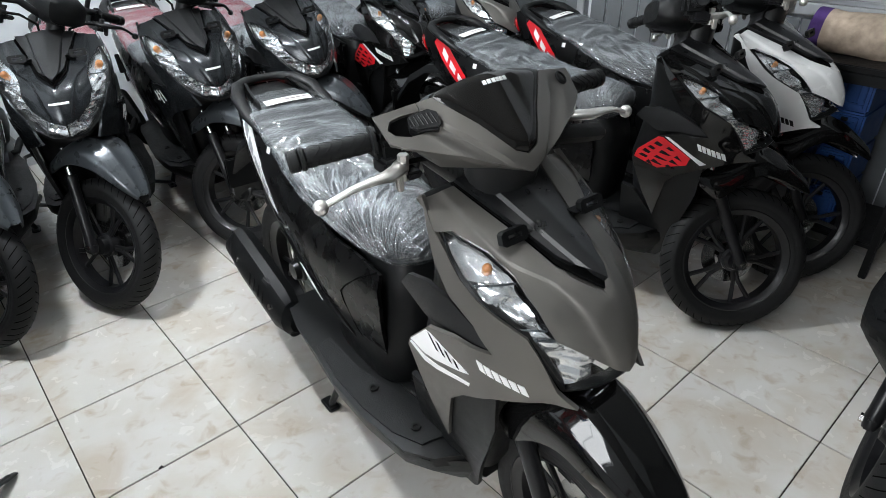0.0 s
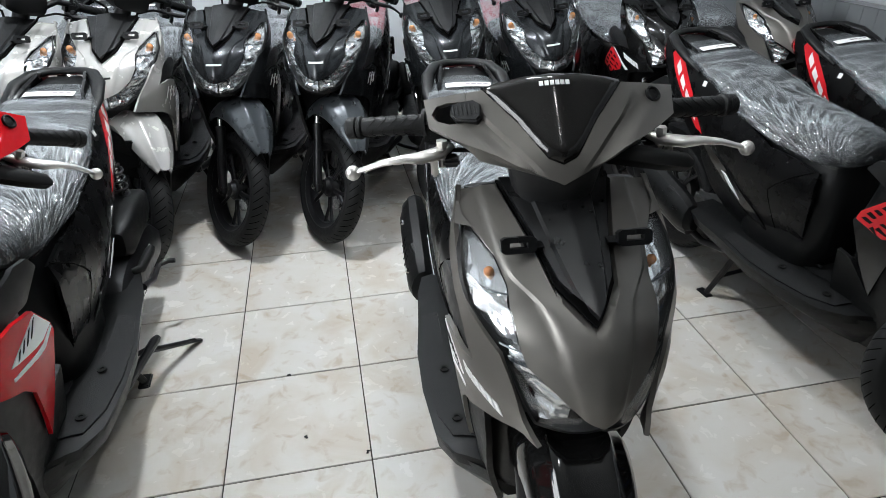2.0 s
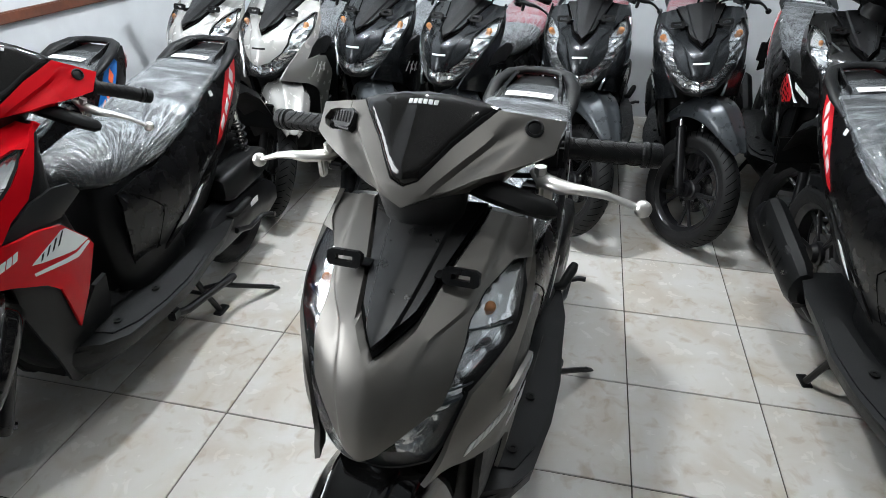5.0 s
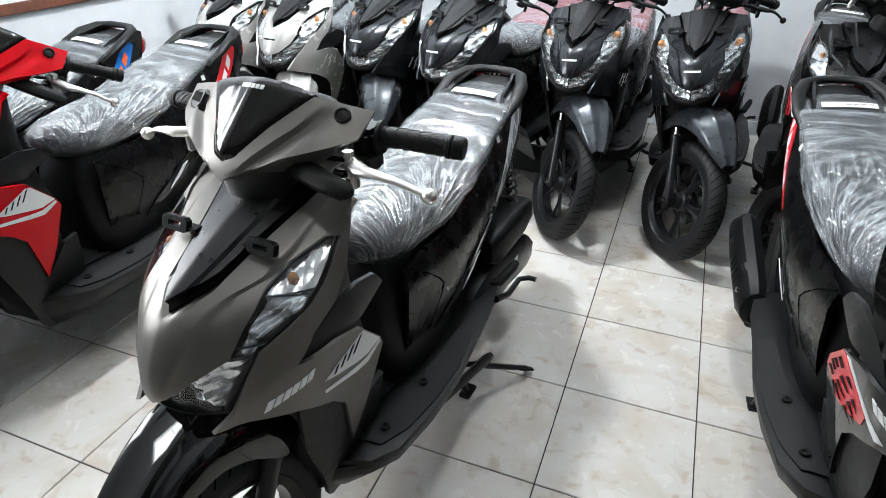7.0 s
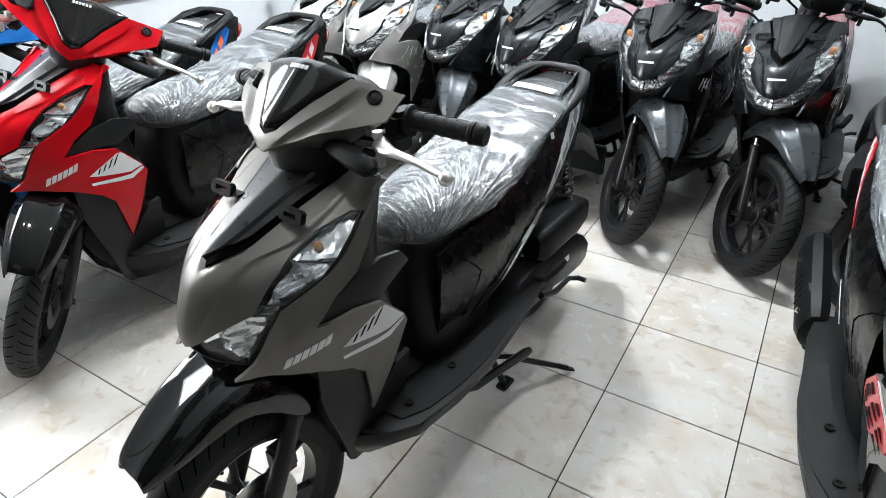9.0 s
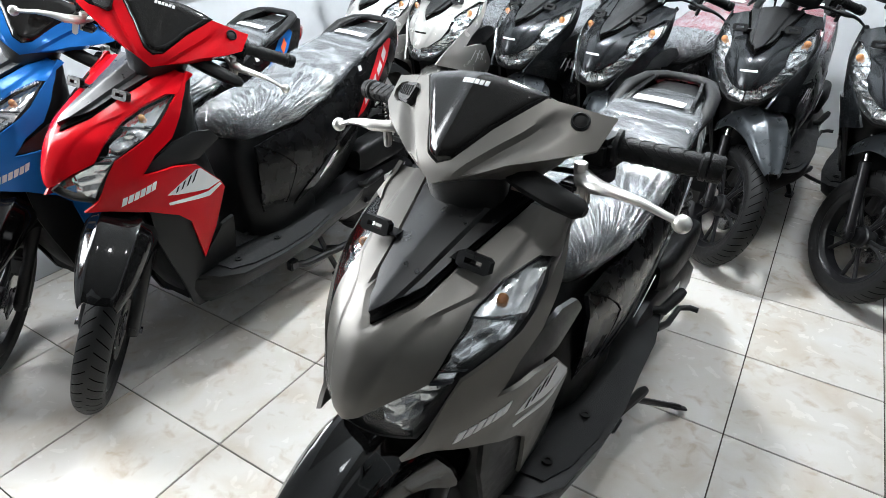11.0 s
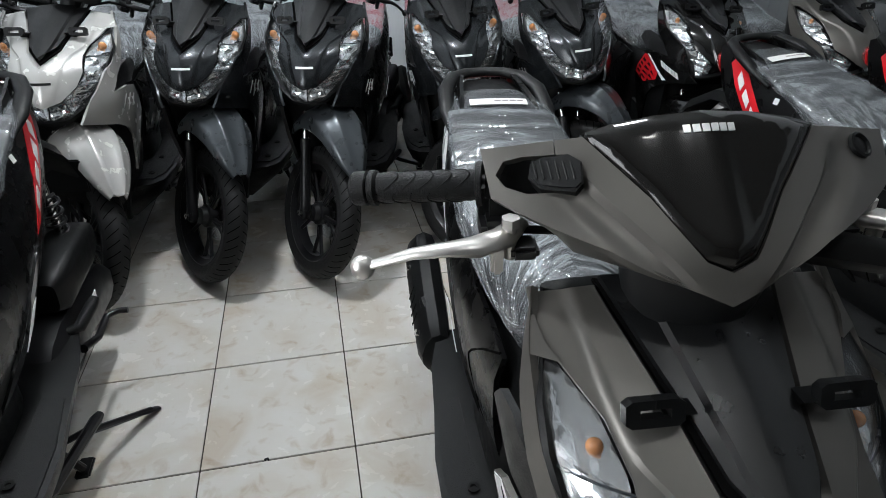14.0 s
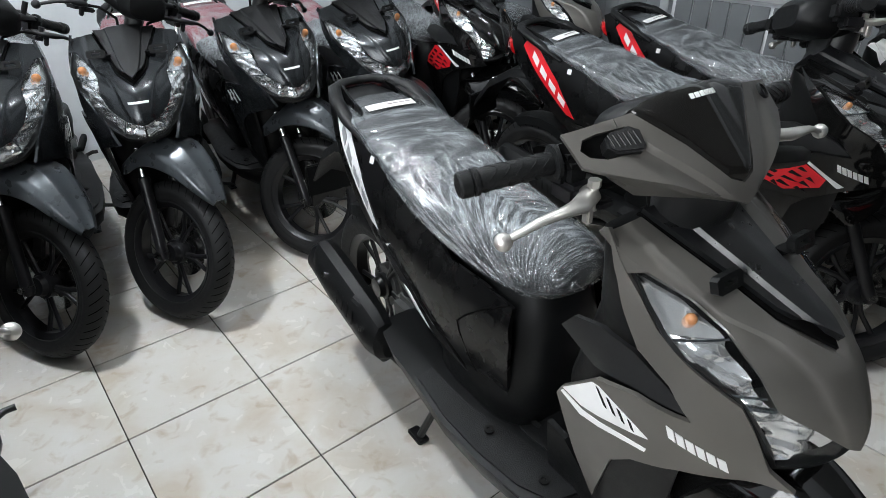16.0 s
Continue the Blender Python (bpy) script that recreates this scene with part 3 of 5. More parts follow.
for z, w, y0, y1 in ((0.26, 0.090, -0.44, -0.28), (0.34, 0.118, -0.475, -0.30), (0.48, 0.132, -0.50, -0.292), (0.60, 0.140, -0.545, -0.275), (0.70, 0.142, -0.60, -0.298), (0.78, 0.146, -0.60, -0.318), (0.86, 0.150, -0.510, -0.325), (0.915, 0.150, -0.42, -0.335), (0.94, 0.148, -0.37, -0.345)):
    RINGS.append([Vector((w * math.copysign(abs(math.cos(a)) ** 0.55, math.cos(a)), (y0 + y1) / 2 + (y1 - y0) / 2 * math.copysign(abs(math.sin(a)) ** 0.7, math.sin(a)), z)) for a in (2 * math.pi * i / 24 for i in range(24))])
MESH["leg_shield"] = loft(RINGS)
both("bracket", joined([
    plate([(-0.027, -0.010), (-0.021, -0.015), (0.021, -0.015), (0.027, -0.010), (0.027, 0.010), (0.021, 0.015), (0.0008, 0.015), (0.0008, 0.005), (0.014, 0.005), (0.014, -0.005), (-0.014, -0.005), (-0.014, 0.005), (0.0, 0.005), (0.0, 0.015), (-0.021, 0.015), (-0.027, 0.010)], lambda a, b: Vector((0.090 + a, -0.523 + b * 0.29, 0.914 + b * 0.78)), (0, -1, 0.3), 0.012, 0.012),
    loft([[Vector((0.064 + dx * s, -0.500 + dy * s + q[0], 0.902 + q[1])) for dx, dy in ((-0.014, -0.010), (0.016, -0.010), (0.016, 0.010), (-0.014, 0.010))] for s, q in ((1.0, (-0.012, 0.006)), (1.0, (0.004, -0.010)), (0.8, (0.018, -0.030)))], True)]))
# floor
DECK = [(0.10, -0.43), (0.165, -0.390), (0.200, -0.325), (0.217, -0.18), (0.218, -0.04), (0.205, 0.08), (0.194, 0.22), (0.165, 0.34), (0.12, 0.34), (-0.12, 0.34)]
DECK = [(0.0, -0.44)] + DECK[:-1] + [(0.0, 0.34)]
MESH["footboard"] = plate(DECK + [(-x, y) for x, y in reversed(DECK) if x > 0], lambda x, y: Vector((x, y, 0.335 + 0.02 * max(0, y + 0.05) * 2 - 0.25 * max(0, abs(x) - 0.15) - 0.06 * max(0, y - 0.15))), (0, 0, 1), 0.03, 0.03)
MESH["floor_mat"] = plate([(-0.085, -0.30), (0.085, -0.30), (0.098, -0.20), (0.092, -0.06), (-0.092, -0.06), (-0.098, -0.20)], lambda x, y: Vector((x, y, 0.343 + 0.003 * math.cos(20 * x))), (0, 0, 1), 0.02, 0.008)
both("tread_strip", plate([(0.105, -0.36), (0.165, -0.345), (0.193, -0.27), (0.206, -0.16), (0.207, -0.03), (0.192, 0.10), (0.150, 0.10), (0.148, -0.05), (0.112, -0.20)], lambda x, y: Vector((x, y, 0.3405 + 0.04 * max(0, y + 0.05) - 0.25 * max(0, abs(x) - 0.15))), (0, 0, 1), 0.02, 0.005))
SKIRT = []
for y, w0, w1, zt, zb in ((-0.44, 0.10, 0.06, 0.322, 0.24), (-0.38, 0.170, 0.085, 0.319, 0.20), (-0.32, 0.200, 0.10, 0.313, 0.197), (-0.18, 0.215, 0.11, 0.310, 0.195), (-0.04, 0.216, 0.12, 0.311, 0.20), (0.08, 0.203, 0.125, 0.318, 0.215), (0.22, 0.190, 0.13, 0.330, 0.240), (0.36, 0.150, 0.13, 0.325, 0.265)):
    SKIRT.append([Vector(p) for p in ((-w0, y, zt), (-w0 + 0.006, y, zt - 0.035), (-w1, y, zb), (w1, y, zb), (w0 - 0.006, y, zt - 0.035), (w0, y, zt))])
MESH["side_skirt"] = loft(SKIRT)
both("floor_bolt", joined([lathe([(0, 0.0115), (0.004, 0.0115), (0.004, 0.006), (0.001, 0.005)], 12)]))
# body under the seat
TUB = []
for z, w, y0, y1 in ((0.335, 0.122, -0.175, 0.15), (0.345, 0.125, -0.183, 0.15), (0.40, 0.126, -0.195, 0.15), (0.50, 0.124, -0.206, 0.18), (0.60, 0.117, -0.200, 0.25), (0.645, 0.110, -0.190, 0.30), (0.69, 0.098, -0.172, 0.34)):
    TUB.append([Vector((w * math.copysign(abs(math.cos(a)) ** 0.5, math.cos(a)), (y0 + y1) / 2 + (y1 - y0) / 2 * math.copysign(abs(math.sin(a)) ** 0.6, math.sin(a)), z)) for a in (2 * math.pi * i / 28 for i in range(28))])
MESH["centre_cover"] = loft(TUB)
SEAM = [(-0.140, 0.664), (-0.085, 0.630), (-0.030, 0.584), (-0.004, 0.555), (-0.008, 0.530), (-0.034, 0.450), (-0.060, 0.375)]
both("side_panel", plate([(-0.150, 0.662), (-0.06, 0.676), (0.04, 0.680), (0.13, 0.708), (0.36, 0.800), (0.52, 0.876), (0.65, 0.900), (0.715, 0.872), (0.655, 0.760), (0.50, 0.640), (0.36, 0.555), (0.27, 0.510), (0.10, 0.430), (-0.045, 0.358), (-0.128, 0.352), (-0.150, 0.48), (-0.158, 0.58)], haunch(0.004), (1, 0, 0), 0.022, 0.01))
both("panel_seam", tube([haunch(0.0040)(y, z) for y, z in SEAM], 0.0024, 6))
both("gloss_strip", plate([(-0.03, 0.385), (0.10, 0.450), (0.27, 0.545), (0.34, 0.605), (0.30, 0.605), (0.16, 0.535), (0.04, 0.455)], haunch(0.010), (1, 0, 0), 0.02, 0.006))
both("lower_panel", plate([(-0.20, 0.352), (-0.05, 0.362), (0.10, 0.428), (0.26, 0.520), (0.345, 0.60), (0.37, 0.52), (0.33, 0.40), (0.20, 0.325), (0.0, 0.325)], haunch(-0.004), (1, 0, 0), 0.022, 0.01))
both("tail_decal", plate([(0.345, 0.618), (0.385, 0.628), (0.520, 0.735), (0.630, 0.838), (0.608, 0.866), (0.560, 0.848), (0.435, 0.742)], haunch(0.0055), (1, 0, 0), 0.02, 0.002))
for i in range(4):
    both(f"tail_decal_inner{i}", plate([(0.395 + 0.048 * i, 0.652 + 0.041 * i), (0.428 + 0.048 * i, 0.682 + 0.041 * i), (0.424 + 0.048 * i, 0.706 + 0.041 * i), (0.390 + 0.048 * i, 0.676 + 0.041 * i)], haunch(0.0068), (1, 0, 0), 0.02, 0.002))
both("side_mark", plate([(0.10, 0.470), (0.155, 0.500), (0.20, 0.54), (0.175, 0.535), (0.13, 0.50)], haunch(0.0175), (1, 0, 0), 0.02, 0.002))
both("panel_label", plate([(0.385, 0.775), (0.402, 0.775), (0.402, 0.792), (0.385, 0.792)], haunch(0.0058), (1, 0, 0), 0.02, 0.001))
CORE = []
for y, w, zt, zb in ((-0.10, 0.10, 0.68, 0.45), (0.10, 0.115, 0.70, 0.48), (0.30, 0.110, 0.775, 0.60), (0.50, 0.098, 0.855, 0.73), (0.60, 0.092, 0.872, 0.775), (0.672, 0.070, 0.880, 0.80)):
    CORE.append(smooth_ring(w, zt, zb, y, 4))
MESH["tail_body"] = loft(CORE)
SEAT_TABLE = ((-0.214, 0.032, 0.738, 0.704), (-0.206, 0.064, 0.754, 0.692), (-0.185, 0.089, 0.767, 0.677), (-0.14, 0.108, 0.777, 0.655), (-0.08, 0.121, 0.781, 0.651), (-0.02, 0.133, 0.780, 0.662), (0.06, 0.144, 0.777, 0.682), (0.16, 0.146, 0.784, 0.715), (0.24, 0.141, 0.807, 0.752), (0.36, 0.132, 0.834, 0.797), (0.48, 0.118, 0.856, 0.838), (0.56, 0.100, 0.866, 0.856), (0.60, 0.070, 0.866, 0.858))


def seat_mesh(y0, y1, grow, crumple=0.0, steps=44, n=44):
    rings = []
    for i in range(steps + 1):
        y = y0 + (y1 - y0) * i / steps
        w, zt, zb = blend(SEAT_TABLE, y)
        front = max(0, min(1, (0.22 - y) / 0.28))
        ring = smooth_ring(w + grow, zt + grow, zb - grow, y, 3.2 - 0.9 * front, n)
        taper = 0.02 + 0.16 * front
        for p in ring:
            p.x *= 1 - taper * (1 + (2 * p.z - zt - zb) / (zt - zb)) / 2
        if crumple:
            for p in ring:
                f = noise.noise(Vector((p.x * 16, p.y * 9, p.z * 16))) + 0.6 * abs(noise.noise(Vector((p.x * 40, p.y * 14 + p.x * 22, p.z * 40))))
                p += Vector((p.x, 0, (p.z - (zt + zb) / 2) * 1.2)).normalized() * crumple * f
        rings.append(ring)
    return loft(rings, True, 60)


MESH["seat"] = seat_mesh(-0.214, 0.60, 0.0)
MESH["seat_rear"] = seat_mesh(0.14, 0.598, 0.002, steps=20)
MESH["plastic_cover"] = seat_mesh(-0.218, 0.604, 0.006, 0.005, 120, 96)
MESH["paper_label"] = plate([(-0.070, 0.492), (0.066, 0.486), (0.068, 0.514), (-0.068, 0.520)], lambda x, y: Vector((x, y, 0.8685 + 0.17 * (y - 0.5) - 0.5 * x * x)), (0, 0, 1), 0.02, 0.001)
for i in range(4):
    MESH[f"label_print{i}"] = plate([(-0.010 + 0.018 * i, 0.501), (0.004 + 0.018 * i, 0.501), (0.004 + 0.018 * i, 0.506), (-0.010 + 0.018 * i, 0.506)], lambda x, y: Vector((x, y, 0.8697 + 0.17 * (y - 0.5) - 0.5 * x * x)), (0, 0, 1), 0.02, 0.001)
RAIL = [(0.112, 0.44, 0.812), (0.120, 0.51, 0.848), (0.114, 0.585, 0.878), (0.088, 0.648, 0.892), (0.048, 0.680, 0.894), (0.0, 0.690, 0.893)]
MESH["grab_rail"] = tube(RAIL + [(-x, y, z) for x, y, z in reversed(RAIL[:-1])], [0.010, 0.019, 0.020, 0.018, 0.016, 0.015, 0.016, 0.018, 0.020, 0.019, 0.010], 14, 0.7)
MESH["tail_lamp"] = loft([smooth_ring(w, zt, zb, y, 4) for y, w, zt, zb in ((0.655, 0.085, 0.835, 0.765), (0.700, 0.080, 0.848, 0.780), (0.738, 0.060, 0.845, 0.795), (0.750, 0.040, 0.835, 0.810))])
MESH["rear_fender"] = loft([[Vector((x, y, z + dz)) for x, dz in ((-w, -0.025), (-w * 0.8, 0.006), (0, 0.012), (w * 0.8, 0.006), (w, -0.025), (w - 0.008, -0.028), (0, 0.002), (-w + 0.008, -0.028))] for y, z, w in ((0.60, 0.730, 0.07), (0.72, 0.715, 0.075), (0.84, 0.645, 0.072), (0.93, 0.54, 0.07), (0.985, 0.42, 0.062))])
MESH["plate_holder"] = box((-0.09, 0.93, 0.46), (0.09, 0.942, 0.57), 0.004)


# wheels, turned about x at the origin
def tyre_mesh(r, w):
    prof = []
    for i in range(25):
        a = math.pi * (i / 24 * 1.36 - 0.18)
        prof.append((w / 2 * math.cos(a) * (1.0 if math.sin(a) > 0 else 0.9), r - w * 0.52 + w * 0.52 * math.sin(a)))
    prof += [(-w * 0.30, r - w * 0.80), (w * 0.30, r - w * 0.80)]
    return lathe(prof, 56, closed=True)


def tread_mesh(r, w):
    """Slanted grooves, as black strips just over the crown that paint in their shade."""
    bm = bmesh.new()
    for i in range(44):
        for s in (-1, 1):
            a0 = 2 * math.pi * (i + (0.5 if s < 0 else 0)) / 44
            lo, hi = [], []
            for j in range(5):
                u = 0.10 + 0.20 * j
                x = s * w * 0.47 * math.sin(u * 1.35)
                rr = r - w * 0.52 + w * 0.52 * math.sqrt(max(0, 1 - (x / (w / 2)) ** 2)) + 0.0012
                for off, tgt in ((0, lo), (0.016, hi)):
                    a = a0 + 0.16 * u + off
                    tgt.append(bm.verts.new((x, rr * math.cos(a), rr * math.sin(a))))
            for j in range(4):
                q = (lo[j], lo[j + 1], hi[j + 1], hi[j])
                bm.faces.new(q if s > 0 else q[::-1])
    return finish(bm)


MESH["tyre"], MESH["tread"] = tyre_mesh(0.25, 0.085), tread_mesh(0.25, 0.085)
MESH["tyre_rear"], MESH["tread_rear"] = tyre_mesh(0.257, 0.095), tread_mesh(0.257, 0.095)
MESH["rim"] = lathe([(0.032, 0.186), (0.034, 0.180), (0.026, 0.172), (0.020, 0.160), (-0.020, 0.160), (-0.026, 0.172), (-0.034, 0.180), (-0.032, 0.186)], 48, closed=True)
MESH["hub"] = lathe([(0.040, 0.016), (0.038, 0.030), (0.018, 0.036), (0.014, 0.044), (-0.014, 0.044), (-0.018, 0.036), (-0.036, 0.030), (-0.038, 0.014)], 24)
SPOKE = []
for s in (-1, 1):
    for a, b in ((0.10, 0.24),):
        pts = [Vector((0.0, math.sin(0.05 * s) * 0.036, 0.036)), Vector((0.004, math.sin(0.10 * s) * 0.09, 0.09)), Vector((0.0, math.sin(0.20 * s) * 0.166, math.cos(0.2) * 0.166))]
        SPOKE.append(tube(pts, [0.010, 0.008, 0.009], 8, 0.8))
MESH["spoke"] = joined(SPOKE)
MESH["brake_disc"] = lathe([(0.0015, 0.048), (0.0015, 0.095), (-0.0015, 0.095), (-0.0015, 0.048)], 40, closed=True)
MESH["disc_carrier"] = joined([box((-0.003, -0.012, 0.02), (0.003, 0.012, 0.055), 0.002, Matrix.Rotation(math.tau * i / 5, 4, "X")) for i in range(5)])
MESH["brake_drum"] = lathe([(0.045, 0.03), (0.043, 0.06), (0.03, 0.07), (0.0, 0.07)], 24)
MESH["valve"] = tube([(0.0, 0.0, 0.166), (0.006, 0.0, 0.140)], 0.004, 8)
# fork: from the axle up along the steering slope
FDIR = Vector((0, STEER.y, STEER.z))


def along(x, d, back=0.0):
    p = Vector((x, AXLE_F[0], AXLE_F[1])) + FDIR * d
    return Vector((p.x, p.y + back, p.z))


both("fork_lower", joined([tube([along(0.062, -0.02), along(0.062, 0.0), along(0.062, 0.03), along(0.062, 0.20), along(0.062, 0.265), along(0.062, 0.27)], [0.015, 0.021, 0.019, 0.0185, 0.0205, 0.0165], 14), box((0.048, AXLE_F[0] - 0.016, AXLE_F[1] - 0.022), (0.076, AXLE_F[0] + 0.020, AXLE_F[1] + 0.020), 0.005)]))
both("fork_tube", tube([along(0.062, 0.26), along(0.062, 0.43)], 0.0125, 14))
MESH["axle"] = joined([tube([(-0.088, AXLE_F[0], AXLE_F[1]), (0.088, AXLE_F[0], AXLE_F[1])], 0.007, 10), lathe([(0.076, 0.011), (0.088, 0.011)], 6, (0, AXLE_F[0], AXLE_F[1])), lathe([(-0.088, 0.012), (-0.076, 0.012)], 6, (0, AXLE_F[0], AXLE_F[1]))])
MESH["caliper"] = box((0.020, -0.615, 0.315), (0.058, -0.560, 0.395), 0.008)
MESH["fork_bridge"] = box((-0.082, -0.505, 0.60), (0.082, -0.455, 0.64), 0.008)


def fender_mesh(rows):
    """A fender with a raised flat spine between two ridges and skirts at both sides: rows of y, top, half spine, half width, lower edge."""
    rings = []
    for y, zt, ws, w, zl in rows:
        h = zt - zl
        half = [(0.0, 0.0), (ws * 0.55, 0.001), (ws * 0.92, 0.0045), (ws * 1.06, 0.002), (ws * 1.22, -0.10 * h - 0.003), (ws * 0.4 + w * 0.62, -0.24 * h - 0.004), (w * 0.97, -0.50 * h), (w, -0.72 * h), (w * 0.985, -h)]
        outer = [(-x, d) for x, d in reversed(half[1:])] + half
        rings.append([Vector((x, y, zt + d)) for x, d in outer] + [Vector((x * 0.94, y + 0.004, zt + d - 0.005)) for x, d in reversed(outer)])
    fine = []
    for a, b, c, d in zip([rings[0]] + rings, rings, rings[1:], rings[2:] + [rings[-1]]):
        for u in (0.0, 0.34, 0.67):
            fine.append([q + (r - p) * (u / 2) + (p * 2 - q * 5 + r * 4 - s) * (u * u / 2) + (q * 3 - p - r * 3 + s) * (u ** 3 / 2) for p, q, r, s in zip(a, b, c, d)])
    return loft(fine + [rings[-1]], True, 38)


MESH["front_fender"] = fender_mesh(((-0.450, 0.545, 0.032, 0.072, 0.525), (-0.490, 0.585, 0.036, 0.086, 0.497), (-0.540, 0.615, 0.040, 0.090, 0.470), (-0.605, 0.640, 0.043, 0.090, 0.525), (-0.665, 0.643, 0.045, 0.086, 0.553), (-0.730, 0.617, 0.044, 0.079, 0.543), (-0.790, 0.577, 0.041, 0.067, 0.523), (-0.835, 0.540, 0.036, 0.052, 0.506), (-0.850, 0.519, 0.032, 0.044, 0.499)))
MESH["wing_fender"] = fender_mesh(((-0.440, 0.545, 0.036, 0.072, 0.470), (-0.500, 0.600, 0.042, 0.092, 0.500), (-0.560, 0.635, 0.046, 0.100, 0.540), (-0.625, 0.645, 0.047, 0.099, 0.552), (-0.690, 0.625, 0.044, 0.088, 0.545), (-0.750, 0.580, 0.038, 0.070, 0.520), (-0.800, 0.532, 0.029, 0.048, 0.495), (-0.832, 0.492, 0.018, 0.027, 0.478)))
# handlebar with its cover
COVER = [(0, 0.986), (0.045, 1.006), (0.10, 1.026), (0.165, 1.040), (0.197, 1.048), (0.203, 1.082), (0.150, 1.094)]
COVER_END = [(0.110, 1.101), (0.060, 1.062), (0.022, 1.022), (0, 1.014)]


def hollow_line(z):
    return curve(z, (0.985, 1.0, 1.02, 1.045, 1.065, 1.085, 1.10), (0.0, 0.024, 0.045, 0.076, 0.103, 0.120, 0.124))


HOLLOW = fold_pair(hollow_line, 0.992, 1.092, (0.0, 0.0045, 0.009), False)


def cover(x, z):
    """The handlebar cover: a flat rim along the visor that falls into a leaf-shaped hollow at each side."""
    def ease(v):
        v = min(1, max(0, v))
        return v * v * (3 - 2 * v)
    d = abs(x) - hollow_line(z)
    deep = curve(z, (0.986, 1.005, 1.03, 1.05, 1.07, 1.09), (0.0, 0.0045, 0.009, 0.009, 0.006, 0.0))
    return head(0.003 - deep * ease(d / 0.009) * (1 - ease((d - 0.012) / 0.045)))(x, z)


both("bar_cover", plate(COVER + COVER_END, cover, (0, -1, 0.5), 0.005, 0.007, HOLLOW))
EDGE = [(0.0, 0.988), (0.045, 1.007), (0.10, 1.027), (0.135, 1.034), (0.165, 1.041)]
SKIRT_RINGS = []
for x, z in EDGE:
    p, drop = head(0.0)(x, z), 0.008 + 0.030 * min(1, x / 0.12) * (1 if x < 0.15 else 0.5)
    q = p + Vector((-0.02 * x / 0.16, 0.030, -drop))
    SKIRT_RINGS.append([p, p.lerp(q, 0.5) + Vector((0, -0.004, 0)), q, q + Vector((0, 0.006, 0.002)), p + Vector((0, 0.008, 0))])
both("cover_skirt", loft(SKIRT_RINGS))
OPENING = [(0.1354, 1.0868), (0.125, 1.0878), (0.117, 1.081), (0.120, 1.068), (0.135, 1.061), (0.165, 1.056), (0.184, 1.058), (0.191, 1.065), (0.183, 1.076), (0.165, 1.082), (0.1362, 1.0867)]
MESH["bar_cover_r"] = mirrored(plate(COVER + [(0.1362, 1.0964)] + OPENING[::-1] + [(0.1354, 1.0965)] + COVER_END, cover, (0, -1, 0.5), 0.005, 0.010, HOLLOW))
VISOR_RIM = sym([(0, 1.016), (0.022, 1.024), (0.062, 1.064), (0.112, 1.103), (0.085, 1.111), (0.045, 1.118), (0, 1.121)])


def visor_at(x, z):
    """The visor bulges from a rounded rim to a soft keel."""
    k = min(1, edge_gap((x, z), VISOR_RIM) / 0.011)
    return head(0.0015 + 0.0075 * (1 - (1 - k) ** 2) + 0.004 * math.exp(-(x / 0.018) ** 2) * k)(x, z)


MESH["visor"] = plate(VISOR_RIM, visor_at, (0, -1, 0.6), 0.0045, 0.008, [[(x * k, 1.075 + (z - 1.075) * k) for x, z in VISOR_RIM + VISOR_RIM[:1]] for k in (0.95, 0.89)])
for i in range(6):
    MESH[f"visor_mark{i}"] = plate([(-0.024 + 0.0082 * i, 1.104), (-0.0178 + 0.0082 * i, 1.104), (-0.0178 + 0.0082 * i, 1.1092), (-0.024 + 0.0082 * i, 1.1092)], lambda x, z: visor_at(x, z) + Vector((0, -0.0008, 0.0010)), (0, -1, 0.6), 0.006, 0.0012)
MESH["mirror_block"] = plate([(-0.200, 1.052), (-0.196, 1.078), (-0.150, 1.090), (-0.108, 1.092), (-0.108, 1.056), (-0.150, 1.048)], head(-0.022), (0, -1, 0.5), 0.02, 0.003)
MESH["mirror_boss"] = joined([plate([(-0.163 + g, 1.066), (-0.160 + g, 1.0765), (-0.150, 1.0820 - g), (-0.126, 1.0870 - g), (-0.1150 - g, 1.0825), (-0.1165 - g, 1.068), (-0.124, 1.0615 + g), (-0.154, 1.0600 + g)], head(0.008 + p), (0, -1, 0.5), 0.02, 0.028) for g, p in ((0.0, 0.0), (0.0025, 0.003))])
for i, x in enumerate((-0.156, -0.1495, -0.143, -0.1365, -0.130, -0.1235)):
    MESH[f"boss_rib{i}"] = tube([head(0.0112)(x, 1.0655 + 0.10 * (x + 0.163)), head(0.0112)(x - 0.002, 1.0775 + 0.10 * (x + 0.163))], 0.0013, 6)
MESH["cover_screw"] = lathe([(-0.006, 0.0135), (0.003, 0.0135), (0.004, 0.011), (0.001, 0.009), (0.002, 0.004)], 18)
MESH["rear_pod"] = loft([smooth_ring(w, zt, zb, y, 3.5) for y, w, zt, zb in ((-0.46, 0.02, 1.02, 0.99), (-0.42, 0.075, 1.055, 0.980), (-0.36, 0.098, 1.098, 0.975), (-0.32, 0.108, 1.100, 0.980), (-0.27, 0.095, 1.080, 0.985), (-0.25, 0.075, 1.06, 1.0))])
MESH["neck_cover"] = loft([[Vector((w * math.cos(a), y + 0.055 * math.sin(a), z)) for a in (math.tau * i / 20 for i in range(20))] for z, y, w in ((0.90, -0.375, 0.062), (0.945, -0.395, 0.066), (0.985, -0.400, 0.075), (1.01, -0.400, 0.085))])
